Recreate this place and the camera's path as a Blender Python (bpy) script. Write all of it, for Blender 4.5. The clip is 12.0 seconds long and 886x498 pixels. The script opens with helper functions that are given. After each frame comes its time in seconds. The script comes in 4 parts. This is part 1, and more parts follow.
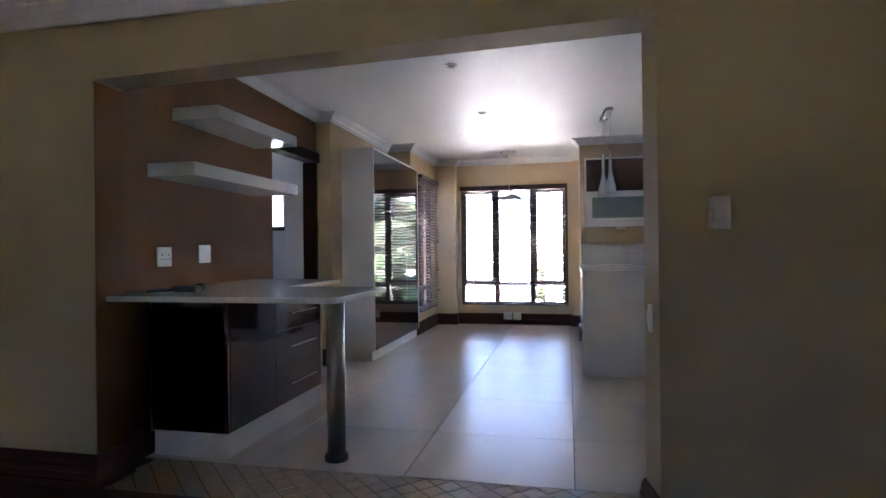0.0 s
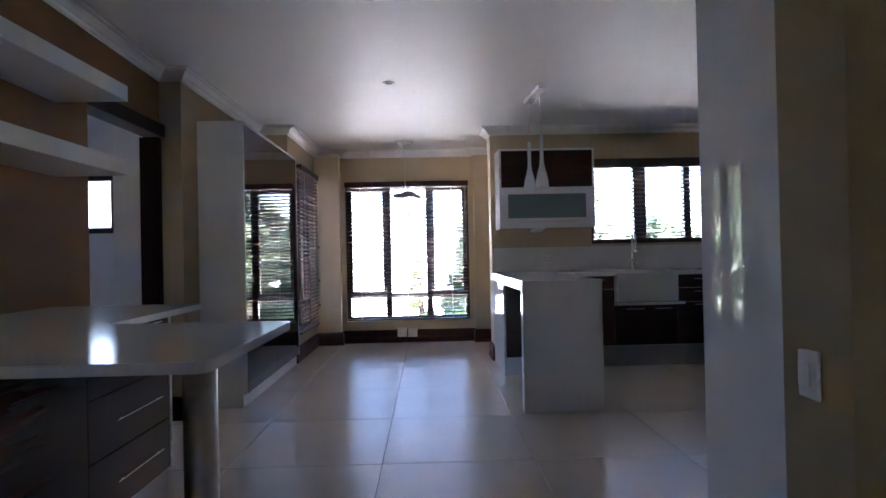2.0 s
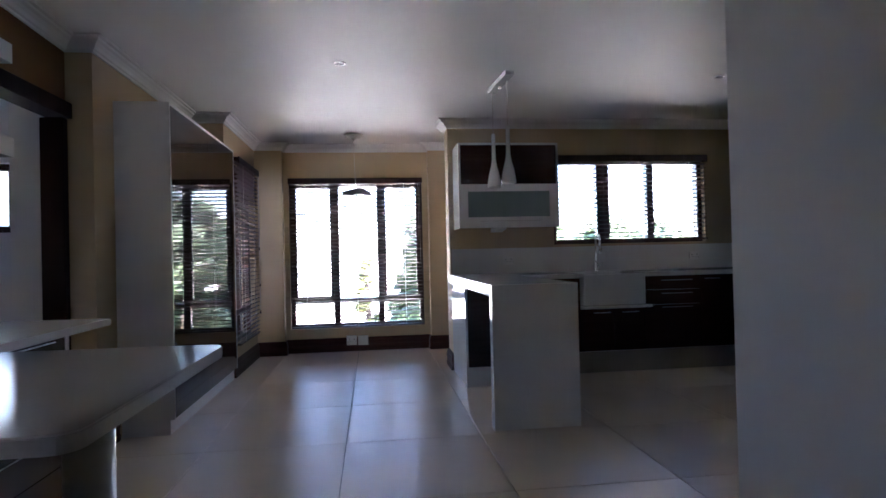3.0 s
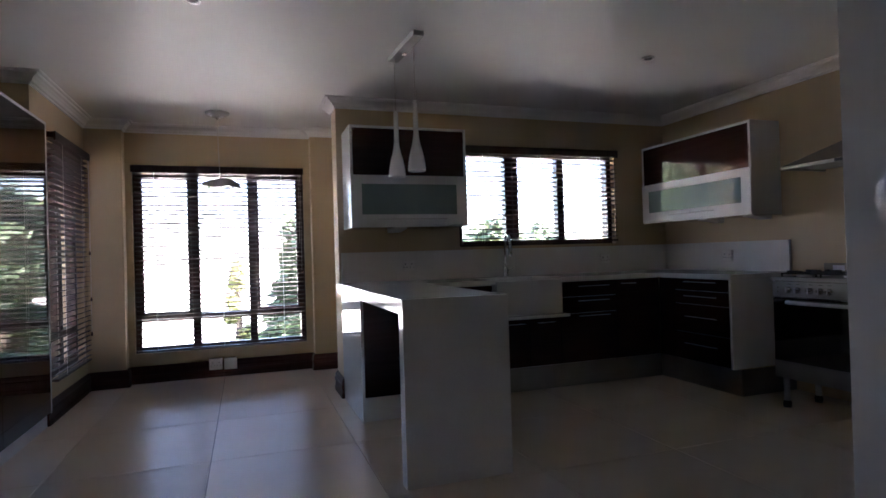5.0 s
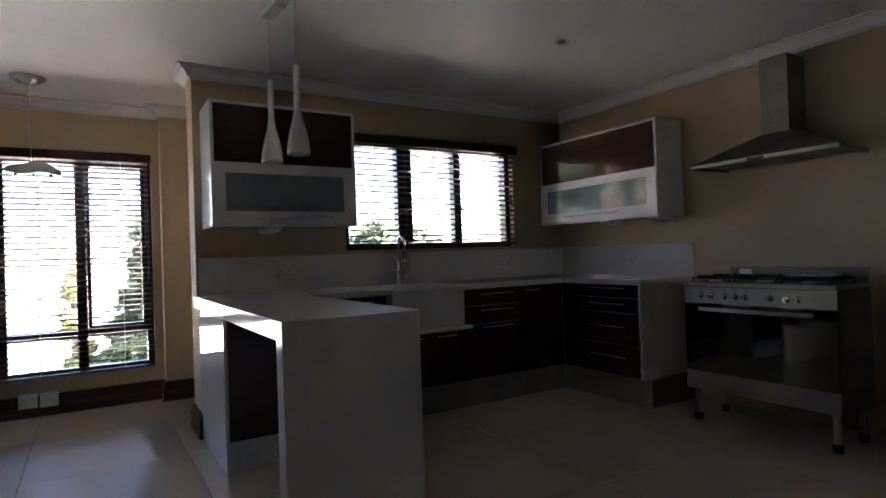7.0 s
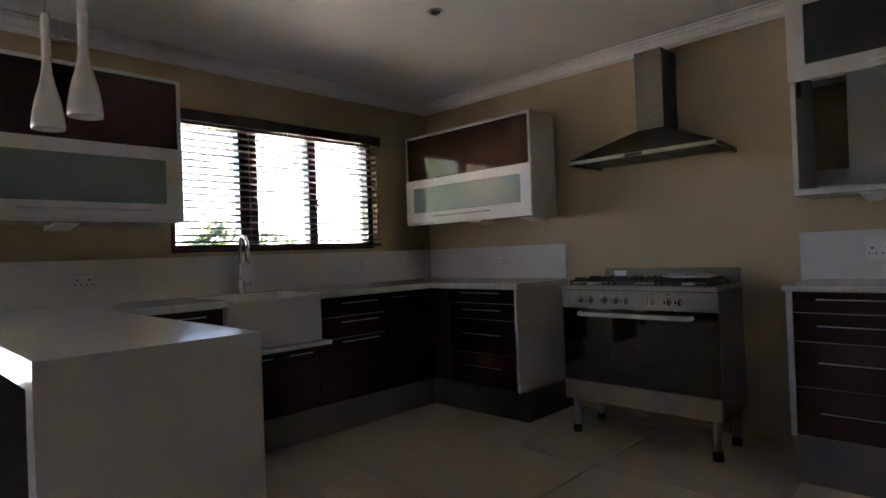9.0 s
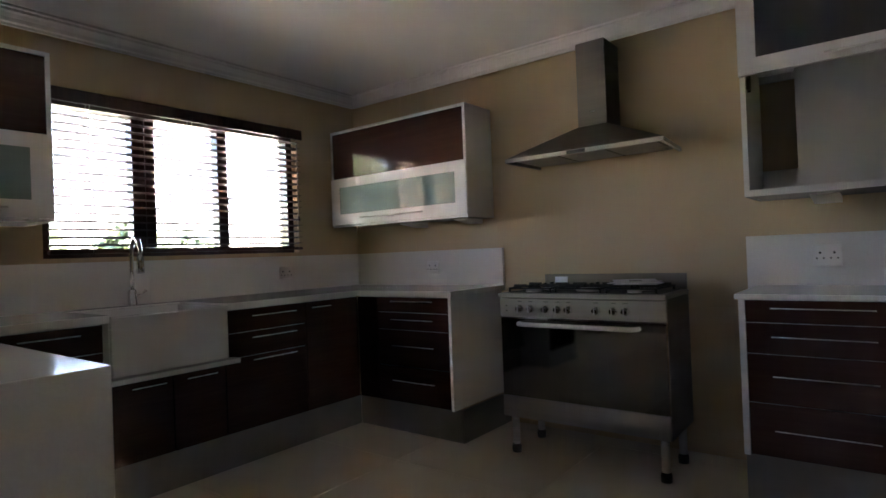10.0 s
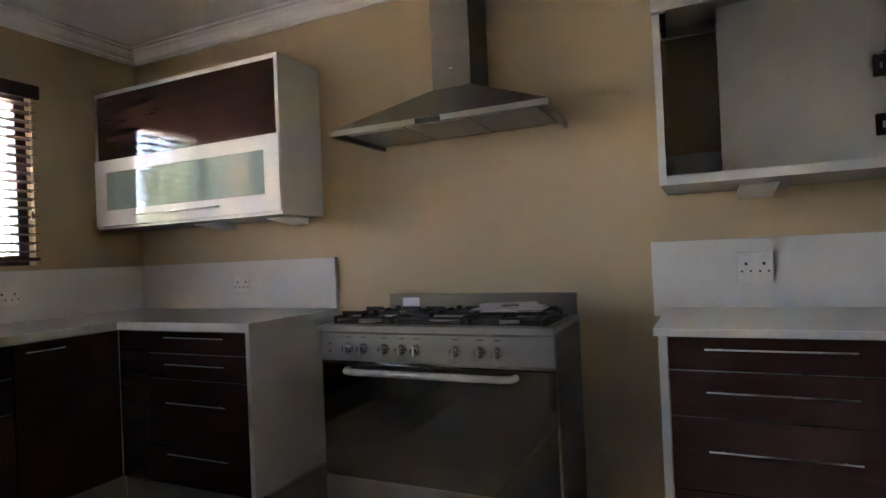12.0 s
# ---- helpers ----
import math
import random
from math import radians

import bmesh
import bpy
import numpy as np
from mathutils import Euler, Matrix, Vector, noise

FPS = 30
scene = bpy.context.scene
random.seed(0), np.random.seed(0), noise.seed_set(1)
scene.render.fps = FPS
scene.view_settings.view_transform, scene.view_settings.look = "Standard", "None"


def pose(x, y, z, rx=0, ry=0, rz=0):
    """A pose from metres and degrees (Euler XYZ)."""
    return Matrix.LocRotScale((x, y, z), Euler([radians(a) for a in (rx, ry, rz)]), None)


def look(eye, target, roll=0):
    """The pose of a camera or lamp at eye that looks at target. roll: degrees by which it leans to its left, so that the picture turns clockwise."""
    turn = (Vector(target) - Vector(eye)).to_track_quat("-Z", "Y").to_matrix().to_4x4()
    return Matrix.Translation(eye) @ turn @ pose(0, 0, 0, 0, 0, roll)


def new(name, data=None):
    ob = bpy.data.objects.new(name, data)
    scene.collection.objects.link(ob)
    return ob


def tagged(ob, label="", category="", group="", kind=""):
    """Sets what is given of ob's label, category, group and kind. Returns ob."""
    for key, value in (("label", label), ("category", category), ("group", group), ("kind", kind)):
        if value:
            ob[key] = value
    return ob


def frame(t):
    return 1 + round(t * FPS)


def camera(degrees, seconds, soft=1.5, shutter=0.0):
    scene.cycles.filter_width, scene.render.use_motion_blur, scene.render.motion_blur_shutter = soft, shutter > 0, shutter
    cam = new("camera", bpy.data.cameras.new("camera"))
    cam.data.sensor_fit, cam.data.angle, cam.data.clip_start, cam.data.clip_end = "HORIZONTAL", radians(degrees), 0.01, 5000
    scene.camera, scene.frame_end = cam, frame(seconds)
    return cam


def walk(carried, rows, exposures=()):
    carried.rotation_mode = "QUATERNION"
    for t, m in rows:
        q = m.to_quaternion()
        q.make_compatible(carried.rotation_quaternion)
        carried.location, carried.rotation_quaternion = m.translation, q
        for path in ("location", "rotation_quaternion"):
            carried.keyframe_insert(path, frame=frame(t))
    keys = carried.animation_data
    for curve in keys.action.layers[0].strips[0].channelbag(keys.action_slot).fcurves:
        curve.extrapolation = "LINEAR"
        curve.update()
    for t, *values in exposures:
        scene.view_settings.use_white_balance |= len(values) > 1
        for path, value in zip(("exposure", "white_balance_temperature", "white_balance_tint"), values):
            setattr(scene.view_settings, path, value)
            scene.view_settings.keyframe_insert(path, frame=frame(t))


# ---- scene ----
cam = camera(75.5, 12.0, soft=1.6)
PATH = [
    (0, (0.648, 1.711, 1.095), (0.219, 3.665, 1.098), -0.6),
    (0.5, (0.491, 2.007, 1.102), (0.151, 3.978, 1.107), -0.7),
    (1, (0.357, 2.301, 1.103), (0.141, 4.289, 1.113), -0.8),
    (1.5, (0.234, 2.585, 1.105), (0.157, 4.583, 1.118), -1.0),
    (2, (0.121, 2.831, 1.103), (0.173, 4.83, 1.12), -1.2),
    (2.5, (0.065, 3.057, 1.107), (0.219, 5.051, 1.122), -1.3),
    (3, (0.031, 3.267, 1.101), (0.278, 5.252, 1.121), -1.4),
    (3.5, (0.005, 3.475, 1.107), (0.353, 5.444, 1.128), -1.5),
    (5.5, (0.079, 4.3, 1.115), (0.835, 6.151, 1.134), -1.7),
    (6, (0.092, 4.457, 1.109), (0.944, 6.266, 1.128), -1.7),
    (6.5, (0.134, 4.616, 1.12), (1.074, 6.381, 1.137), -1.8),
    (7, (0.198, 4.744, 1.123), (1.247, 6.446, 1.142), -1.9),
    (7.5, (0.244, 4.86, 1.119), (1.406, 6.488, 1.138), -1.9),
    (9.5, (0.615, 5.305, 1.111), (2.129, 6.612, 1.128), -2.2),
    (10, (0.768, 5.405, 1.12), (2.355, 6.623, 1.139), -2.2),
    (10.5, (0.957, 5.509, 1.117), (2.625, 6.612, 1.139), -2.3),
    (11, (1.22, 5.583, 1.129), (2.955, 6.579, 1.152), -2.4),
    (11.5, (1.47, 5.663, 1.141), (3.25, 6.574, 1.154), -2.6),
    (12, (1.719, 5.758, 1.138), (3.534, 6.599, 1.159), -2.5),
]
EXPOSURE = [(0, 6.6, 5450, 27), (1, 6.35, 5350, 27), (2.5, 5.82, 5300, 27), (3.5, 5.6, 5450, 27), (5.5, 5.1, 5700, 26), (7.5, 4.98, 6000, 25), (9.5, 5.9, 6350, 25), (10.5, 6.2, 6300, 25), (12, 6.7, 6600, 25)]
walk(cam, [(t, look(eye, target, roll)) for t, eye, target, roll in PATH], exposures=EXPOSURE)

# ---------------------------------------------------------------- world and sun
SUN_EL, SUN_AZ = radians(52), radians(115)      # azimuth from +y, clockwise
world = bpy.data.worlds.new("sky")
scene.world = world
world.use_nodes = True
wn = world.node_tree
wn.nodes.clear()
w_out = wn.nodes.new("ShaderNodeOutputWorld")
w_bg = wn.nodes.new("ShaderNodeBackground")
w_sky = wn.nodes.new("ShaderNodeTexSky")
w_sky.sky_type, w_sky.sun_disc = "NISHITA", False
w_sky.sun_elevation, w_sky.sun_rotation = SUN_EL, SUN_AZ
w_bg.inputs["Strength"].default_value = 0.06
wn.links.new(w_sky.outputs[0], w_bg.inputs[0])
wn.links.new(w_bg.outputs[0], w_out.inputs[0])
sun_data = bpy.data.lights.new("sun", "SUN")
sun_data.energy, sun_data.angle, sun_data.color = 5.0, radians(0.5), (1.0, 0.94, 0.86)
sun = new("sun", sun_data)
sun_dir = Vector((math.sin(SUN_AZ) * math.cos(SUN_EL), math.cos(SUN_AZ) * math.cos(SUN_EL), math.sin(SUN_EL)))
sun.matrix_world = look(sun_dir * 60, (0, 0, 0))


# ---------------------------------------------------------------- materials
def material(name):
    m = bpy.data.materials.new(name)
    m.use_nodes = True
    b = m.node_tree.nodes["Principled BSDF"]
    return m, m.node_tree, b


def noise_node(nt, scale, detail=4.0, stretch=None, rough=0.55):
    tc = nt.nodes.new("ShaderNodeTexCoord")
    mp = nt.nodes.new("ShaderNodeMapping")
    mp.inputs["Scale"].default_value = stretch or (1, 1, 1)
    n = nt.nodes.new("ShaderNodeTexNoise")
    n.inputs["Scale"].default_value, n.inputs["Detail"].default_value, n.inputs["Roughness"].default_value = scale, detail, rough
    nt.links.new(tc.outputs["Object"], mp.inputs[0])
    nt.links.new(mp.outputs[0], n.inputs["Vector"])
    return n


def ramp(nt, src, stops):
    r = nt.nodes.new("ShaderNodeValToRGB")
    e = r.color_ramp.elements
    while len(e) < len(stops):
        e.new(0.5)
    for k, (p, c) in enumerate(stops):
        e[k].position, e[k].color = p, (*c, 1)
    nt.links.new(src, r.inputs[0])
    return r


def bump(nt, b, src, strength, dist=0.002):
    n = nt.nodes.new("ShaderNodeBump")
    n.inputs["Strength"].default_value, n.inputs["Distance"].default_value = strength, dist
    nt.links.new(src, n.inputs["Height"])
    nt.links.new(n.outputs[0], b.inputs["Normal"])


def surface(name, dark, light, scale=3.0, rough=(0.4, 0.5), metal=0.0, coat=0.0, grain=0.0, grain_scale=200.0, stretch=None, spec=0.5):
    """Two tones mixed by a broad noise, a fine noise in relief, and a roughness that wanders."""
    m, nt, b = material(name)
    n = noise_node(nt, scale, 5.0, stretch)
    r = ramp(nt, n.outputs["Fac"], [(0.3, dark), (0.7, light)])
    nt.links.new(r.outputs[0], b.inputs["Base Color"])
    mr = nt.nodes.new("ShaderNodeMapRange")
    mr.inputs["To Min"].default_value, mr.inputs["To Max"].default_value = rough
    n2 = noise_node(nt, scale * 2.3 + 1, 3.0)
    nt.links.new(n2.outputs["Fac"], mr.inputs["Value"])
    nt.links.new(mr.outputs[0], b.inputs["Roughness"])
    b.inputs["Metallic"].default_value = metal
    b.inputs["Specular IOR Level"].default_value = spec
    if coat:
        b.inputs["Coat Weight"].default_value, b.inputs["Coat Roughness"].default_value = coat, 0.04
    if grain:
        n3 = noise_node(nt, grain_scale, 3.0, stretch)
        bump(nt, b, n3.outputs["Fac"], grain)
    return m


def wood(name, dark, mid, light, axis, rough, coat):
    """Streaked veneer; axis is the direction of the grain."""
    m, nt, b = material(name)
    s = [14.0, 14.0, 14.0]
    s[axis] = 0.9
    n = noise_node(nt, 2.0, 8.0, tuple(s), 0.65)
    s2 = [90.0, 90.0, 90.0]
    s2[axis] = 2.5
    f = noise_node(nt, 1.6, 4.0, tuple(s2), 0.6)
    mx = nt.nodes.new("ShaderNodeMath")
    mx.operation = "MULTIPLY_ADD"
    mx.inputs[1].default_value = 0.35
    nt.links.new(f.outputs["Fac"], mx.inputs[0])
    nt.links.new(n.outputs["Fac"], mx.inputs[2])
    r = ramp(nt, mx.outputs[0], [(0.45, dark), (0.66, mid), (0.9, light)])
    nt.links.new(r.outputs[0], b.inputs["Base Color"])
    b.inputs["Roughness"].default_value = rough
    if coat:
        b.inputs["Coat Weight"].default_value, b.inputs["Coat Roughness"].default_value = coat, 0.03
    if rough > 0.2:
        bump(nt, b, f.outputs["Fac"], 0.002, 0.001)
    return m


BEIGE = surface("beige_wall_paint", (0.52, 0.392, 0.24), (0.565, 0.435, 0.272), 1.3, (0.55, 0.7), grain=0.12, grain_scale=140)
BROWN = surface("brown_wall_paint", (0.225, 0.112, 0.046), (0.255, 0.130, 0.054), 1.1, (0.6, 0.75), grain=0.12, grain_scale=140, spec=0.2)
CEIL = surface("ceiling_paint", (0.81, 0.80, 0.78), (0.86, 0.85, 0.83), 0.8, (0.46, 0.54), grain=0.10, grain_scale=60, spec=0.55)
COVE = surface("cornice_plaster", (0.76, 0.75, 0.73), (0.82, 0.81, 0.79), 2.0, (0.5, 0.65), grain=0.05, grain_scale=120)
LACQUER = surface("white_gloss_lacquer", (0.77, 0.77, 0.76), (0.81, 0.81, 0.80), 2.0, (0.006, 0.012), spec=0.26)
MELAMINE = surface("white_melamine", (0.72, 0.72, 0.70), (0.78, 0.78, 0.76), 3.0, (0.35, 0.45), grain=0.03, grain_scale=220)
QUARTZ = surface("white_quartz_worktop", (0.765, 0.75, 0.72), (0.805, 0.79, 0.76), 130.0, (0.09, 0.14), spec=0.32)
WENGE_Y = wood("wenge_gloss_panel_y", (0.040, 0.018, 0.014), (0.050, 0.022, 0.017), (0.064, 0.029, 0.022), 1, 0.06, 0.2)
WENGE_X = wood("wenge_gloss_panel_x", (0.040, 0.018, 0.014), (0.050, 0.022, 0.017), (0.064, 0.029, 0.022), 0, 0.06, 0.2)
MAHOG = wood("dark_mahogany_frame", (0.018, 0.006, 0.005), (0.036, 0.011, 0.009), (0.06, 0.02, 0.014), 2, 0.3, 0.2)
SKIRT = wood("dark_mahogany_skirting", (0.034, 0.010, 0.008), (0.058, 0.017, 0.013), (0.085, 0.027, 0.020), 0, 0.45, 0.05)
SKIRT.node_tree.nodes["Principled BSDF"].inputs["Specular IOR Level"].default_value = 0.25
SLAT = wood("mahogany_blind_slat", (0.030, 0.010, 0.009), (0.045, 0.016, 0.014), (0.065, 0.026, 0.022), 0, 0.45, 0.05)
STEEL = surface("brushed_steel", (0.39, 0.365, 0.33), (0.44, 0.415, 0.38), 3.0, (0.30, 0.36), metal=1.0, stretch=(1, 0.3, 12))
FILTER = surface("dull_filter_mesh", (0.30, 0.28, 0.25), (0.38, 0.36, 0.33), 90.0, (0.45, 0.6), metal=1.0, grain=0.25, grain_scale=260)
# brushed steel with the dim surroundings it reflects darkened into its colour
DIMSTEEL = surface("brushed_steel_dark_reflection", (0.225, 0.20, 0.175), (0.26, 0.235, 0.205), 2.0, (0.30, 0.38), metal=1.0, stretch=(1, 0.3, 12))
SATIN = surface("satin_steel_bar", (0.58, 0.57, 0.55), (0.66, 0.65, 0.63), 8.0, (0.32, 0.42), metal=1.0)
CHROME = surface("chrome", (0.70, 0.70, 0.70), (0.76, 0.76, 0.76), 5.0, (0.05, 0.09), metal=1.0)
DARKMETAL = surface("dark_metal", (0.035, 0.033, 0.03), (0.06, 0.056, 0.05), 20.0, (0.35, 0.5), metal=0.6)
CASTIRON = surface("cast_iron", (0.012, 0.012, 0.012), (0.026, 0.025, 0.024), 40.0, (0.5, 0.65), grain=0.1, grain_scale=300)
BLACK = surface("black_plastic", (0.012, 0.012, 0.013), (0.022, 0.022, 0.023), 9.0, (0.3, 0.45))
PLASTIC = surface("white_plastic", (0.80, 0.79, 0.77), (0.84, 0.83, 0.81), 6.0, (0.28, 0.38))
CERAMIC = surface("glazed_fireclay", (0.74, 0.74, 0.71), (0.79, 0.79, 0.76), 3.0, (0.08, 0.14), coat=0.5)
OVENGLASS = surface("oven_door_mirror_glass", (0.19, 0.185, 0.165), (0.215, 0.21, 0.19), 4.0, (0.04, 0.06), metal=1.0)
PLINTH = surface("grey_plinth_board", (0.20, 0.185, 0.165), (0.25, 0.235, 0.21), 4.0, (0.30, 0.36), grain=0.03, grain_scale=150)
PAPER = surface("printed_paper", (0.70, 0.68, 0.80), (0.80, 0.79, 0.88), 22.0, (0.45, 0.55))
SHADE = surface("opal_glass_shade", (0.74, 0.73, 0.70), (0.80, 0.79, 0.76), 5.0, (0.12, 0.2), coat=0.4)
TILE = surface("polished_porcelain_tile", (0.63, 0.55, 0.455), (0.69, 0.61, 0.515), 2.2, (0.285, 0.33), grain=0.008, grain_scale=25, spec=0.55)
GROUT = surface("grout", (0.07, 0.06, 0.05), (0.10, 0.085, 0.07), 40.0, (0.7, 0.85))
MOSAIC = surface("mosaic_stone_tile", (0.42, 0.33, 0.24), (0.52, 0.42, 0.31), 12.0, (0.4, 0.55), grain=0.1, grain_scale=80)
FRONTFLOOR = surface("front_room_floor", (0.10, 0.045, 0.03), (0.14, 0.065, 0.04), 3.0, (0.3, 0.45), grain=0.05, grain_scale=60)
SCULLERY = surface("scullery_white_paint", (0.70, 0.70, 0.72), (0.76, 0.76, 0.78), 1.5, (0.4, 0.55))
ROOM = surface("front_room_paint", (0.47, 0.37, 0.20), (0.52, 0.415, 0.235), 1.2, (0.55, 0.7), grain=0.1, grain_scale=120)
FROST = surface("frosted_green_glass", (0.20, 0.27, 0.255), (0.235, 0.31, 0.29), 2.0, (0.015, 0.03), spec=0.35, coat=0.1)
SMOKED = surface("dark_cabinet_glass", (0.028, 0.032, 0.033), (0.036, 0.040, 0.041), 2.0, (0.06, 0.1), coat=1.0)
DOORWOOD = surface("dark_stained_door_frame", (0.020, 0.008, 0.006), (0.034, 0.013, 0.010), 5.0, (0.55, 0.65), spec=0.15, grain=0.05, grain_scale=60, stretch=(1, 1, 0.1))
CORD = surface("cord", (0.55, 0.50, 0.46), (0.65, 0.60, 0.55), 30.0, (0.6, 0.7))
# tone raised well above dry grass, to bounce more daylight up to the ceilings
GRASS = surface("dry_grass_ground", (0.42, 0.39, 0.31), (0.54, 0.50, 0.41), 0.6, (0.8, 0.95), grain=0.4, grain_scale=8)
LEAF = surface("leaves", (0.055, 0.085, 0.03), (0.11, 0.15, 0.06), 3.0, (0.45, 0.6))
LEAF_GOLD = surface("yellow_green_conifer_leaves", (0.14, 0.16, 0.04), (0.24, 0.25, 0.08), 3.0, (0.5, 0.65))
BARK = surface("bark", (0.06, 0.045, 0.03), (0.12, 0.09, 0.06), 9.0, (0.8, 0.95), grain=0.5, grain_scale=30)

GLASS, gnt, gb = material("window_glass")
gb.inputs["Transmission Weight"].default_value = 1.0
gb.inputs["Roughness"].default_value = 0.0
gb.inputs["IOR"].default_value = 1.45
FROSTPANE, fnt, fb = material("obscure_window_glass")
fb.inputs["Transmission Weight"].default_value, fb.inputs["Roughness"].default_value, fb.inputs["IOR"].default_value = 1.0, 0.75, 1.45
bump(fnt, fb, noise_node(fnt, 60.0, 2.0).outputs["Fac"], 0.1)
gn = noise_node(gnt, 1.5, 2.0)
bump(gnt, gb, gn.outputs["Fac"], 0.01)


# ---------------------------------------------------------------- mesh helpers
ORIGIN = {}


def block(bm, x0, x1, y0, y1, z0, z1, bevel=0.0, seg=1):
    """A box between the given limits, its edges rounded by bevel."""
    t = bmesh.new()
    bmesh.ops.create_cube(t, size=1.0)
    for v in t.verts:
        v.co = Vector(((x0 + x1) / 2 + v.co.x * (x1 - x0), (y0 + y1) / 2 + v.co.y * (y1 - y0), (z0 + z1) / 2 + v.co.z * (z1 - z0)))
    if bevel:
        bmesh.ops.bevel(t, geom=t.edges[:], offset=min(bevel, 0.45 * min(x1 - x0, y1 - y0, z1 - z0)), segments=seg, affect="EDGES", profile=0.5)
    me = bpy.data.meshes.new("tmp")
    t.to_mesh(me)
    t.free()
    bm.from_mesh(me)
    bpy.data.meshes.remove(me)
    return bm


def blocks(*limits, bevel=0.0, seg=1):
    bm = bmesh.new()
    for b in limits:
        block(bm, *b, bevel=bevel, seg=seg)
    return bm


def lathe(bm, profile, c, seg=24, axis="z"):
    """Turns a profile of (radius, height) round an axis through c."""
    rings = []
    for r, h in profile:
        ring = []
        for k in range(seg):
            a = 2 * math.pi * k / seg
            u, v = r * math.cos(a), r * math.sin(a)
            p = {"z": (u, v, h), "x": (h, u, v), "y": (v, h, u)}[axis]
            ring.append(bm.verts.new(Vector(c) + Vector(p)))
        rings.append(ring)
    for a, b in zip(rings, rings[1:]):
        for k in range(seg):
            bm.faces.new((a[k], a[(k + 1) % seg], b[(k + 1) % seg], b[k]))
    bm.faces.new(list(reversed(rings[0])))
    bm.faces.new(rings[-1])
    for f in bm.faces:
        f.smooth = len(f.verts) == 4 or f.smooth
    return bm


def tube(bm, pts, r, seg=8):
    """A round tube through the points."""
    pts = [Vector(p) for p in pts]
    rings, side = [], None
    for k, p in enumerate(pts):
        d = (pts[min(k + 1, len(pts) - 1)] - pts[max(k - 1, 0)]).normalized()
        if side is None:
            side = d.orthogonal().normalized()
        side = (side - d * side.dot(d)).normalized()
        up = d.cross(side)
        rings.append([bm.verts.new(p + r * (math.cos(2 * math.pi * j / seg) * side + math.sin(2 * math.pi * j / seg) * up)) for j in range(seg)])
    for a, b in zip(rings, rings[1:]):
        for j in range(seg):
            f = bm.faces.new((a[j], a[(j + 1) % seg], b[(j + 1) % seg], b[j]))
            f.smooth = True
    bm.faces.new(list(reversed(rings[0])))
    bm.faces.new(rings[-1])
    return bm


def sweep(path, profile, closed=False):
    """Sweeps a profile of (distance from the wall, height) along a plan path, mitred; the room lies to the left of the path."""
    bm = bmesh.new()
    n = len(path)
    P = [Vector((x, y)) for x, y in path]
    rings = []
    for k in range(n):
        a = P[k] - P[k - 1] if (closed or k > 0) else P[1] - P[0]
        b = P[(k + 1) % n] - P[k] if (closed or k < n - 1) else P[-1] - P[-2]
        na, nb = Vector((-a.y, a.x)).normalized(), Vector((-b.y, b.x)).normalized()
        m = (na + nb).normalized()
        m = m / max(0.3, m.dot(na))
        rings.append([bm.verts.new((P[k].x + m.x * d, P[k].y + m.y * d, h)) for d, h in profile])
    q = len(profile)
    for k in range(n if closed else n - 1):
        a, b = rings[k], rings[(k + 1) % n]
        for j in range(q):
            bm.faces.new((a[j], b[j], b[(j + 1) % q], a[(j + 1) % q]))
    if not closed:
        bm.faces.new(rings[0])
        bm.faces.new(list(reversed(rings[-1])))
    bmesh.ops.recalc_face_normals(bm, faces=bm.faces[:])
    return bm


def thing(name, at, label, category, group=""):
    """An Empty at the base of a thing, to which its parts are parented."""
    e = new(name)
    e.empty_display_size = 0.1
    e.location = at
    ORIGIN[e] = Vector(at)
    return tagged(e, label, category, group)


def part(name, bm, mat, parent, label=""):
    """One mesh under a thing or a part; its coordinates are given in the world."""
    o = ORIGIN[parent]
    for v in bm.verts:
        v.co -= o
    me = bpy.data.meshes.new(name)
    bm.to_mesh(me)
    bm.free()
    me.materials.append(mat)
    ob = new(name, me)
    ob.parent = parent
    ORIGIN[ob] = o
    return tagged(ob, label)


def solo(name, bm, mat, label="", category="", group="", kind=""):
    """A thing that is one mesh."""
    me = bpy.data.meshes.new(name)
    lo = Vector((min(v.co.x for v in bm.verts), min(v.co.y for v in bm.verts), min(v.co.z for v in bm.verts)))
    hi = Vector((max(v.co.x for v in bm.verts), max(v.co.y for v in bm.verts), 0))
    o = Vector(((lo.x + hi.x) / 2, (lo.y + hi.y) / 2, lo.z))
    for v in bm.verts:
        v.co -= o
    bm.to_mesh(me)
    bm.free()
    me.materials.append(mat)
    ob = new(name, me)
    ob.location = o
    ORIGIN[ob] = o
    return tagged(ob, label, category, group, kind)


def setting(name, bm, mat, label=""):
    return solo(name, bm, mat, label, kind="structure")


def front(face, plane, a0, a1, z0, z1, d0, d1):
    """Limits of a box on a front: face is the way it looks, a the sideways range, d the depth outwards from the plane."""
    if face == "x-":
        return (plane - d1, plane - d0, a0, a1, z0, z1)
    if face == "x+":
        return (plane + d0, plane + d1, a0, a1, z0, z1)
    if face == "y-":
        return (a0, a1, plane - d1, plane - d0, z0, z1)
    return (a0, a1, plane + d0, plane + d1, z0, z1)


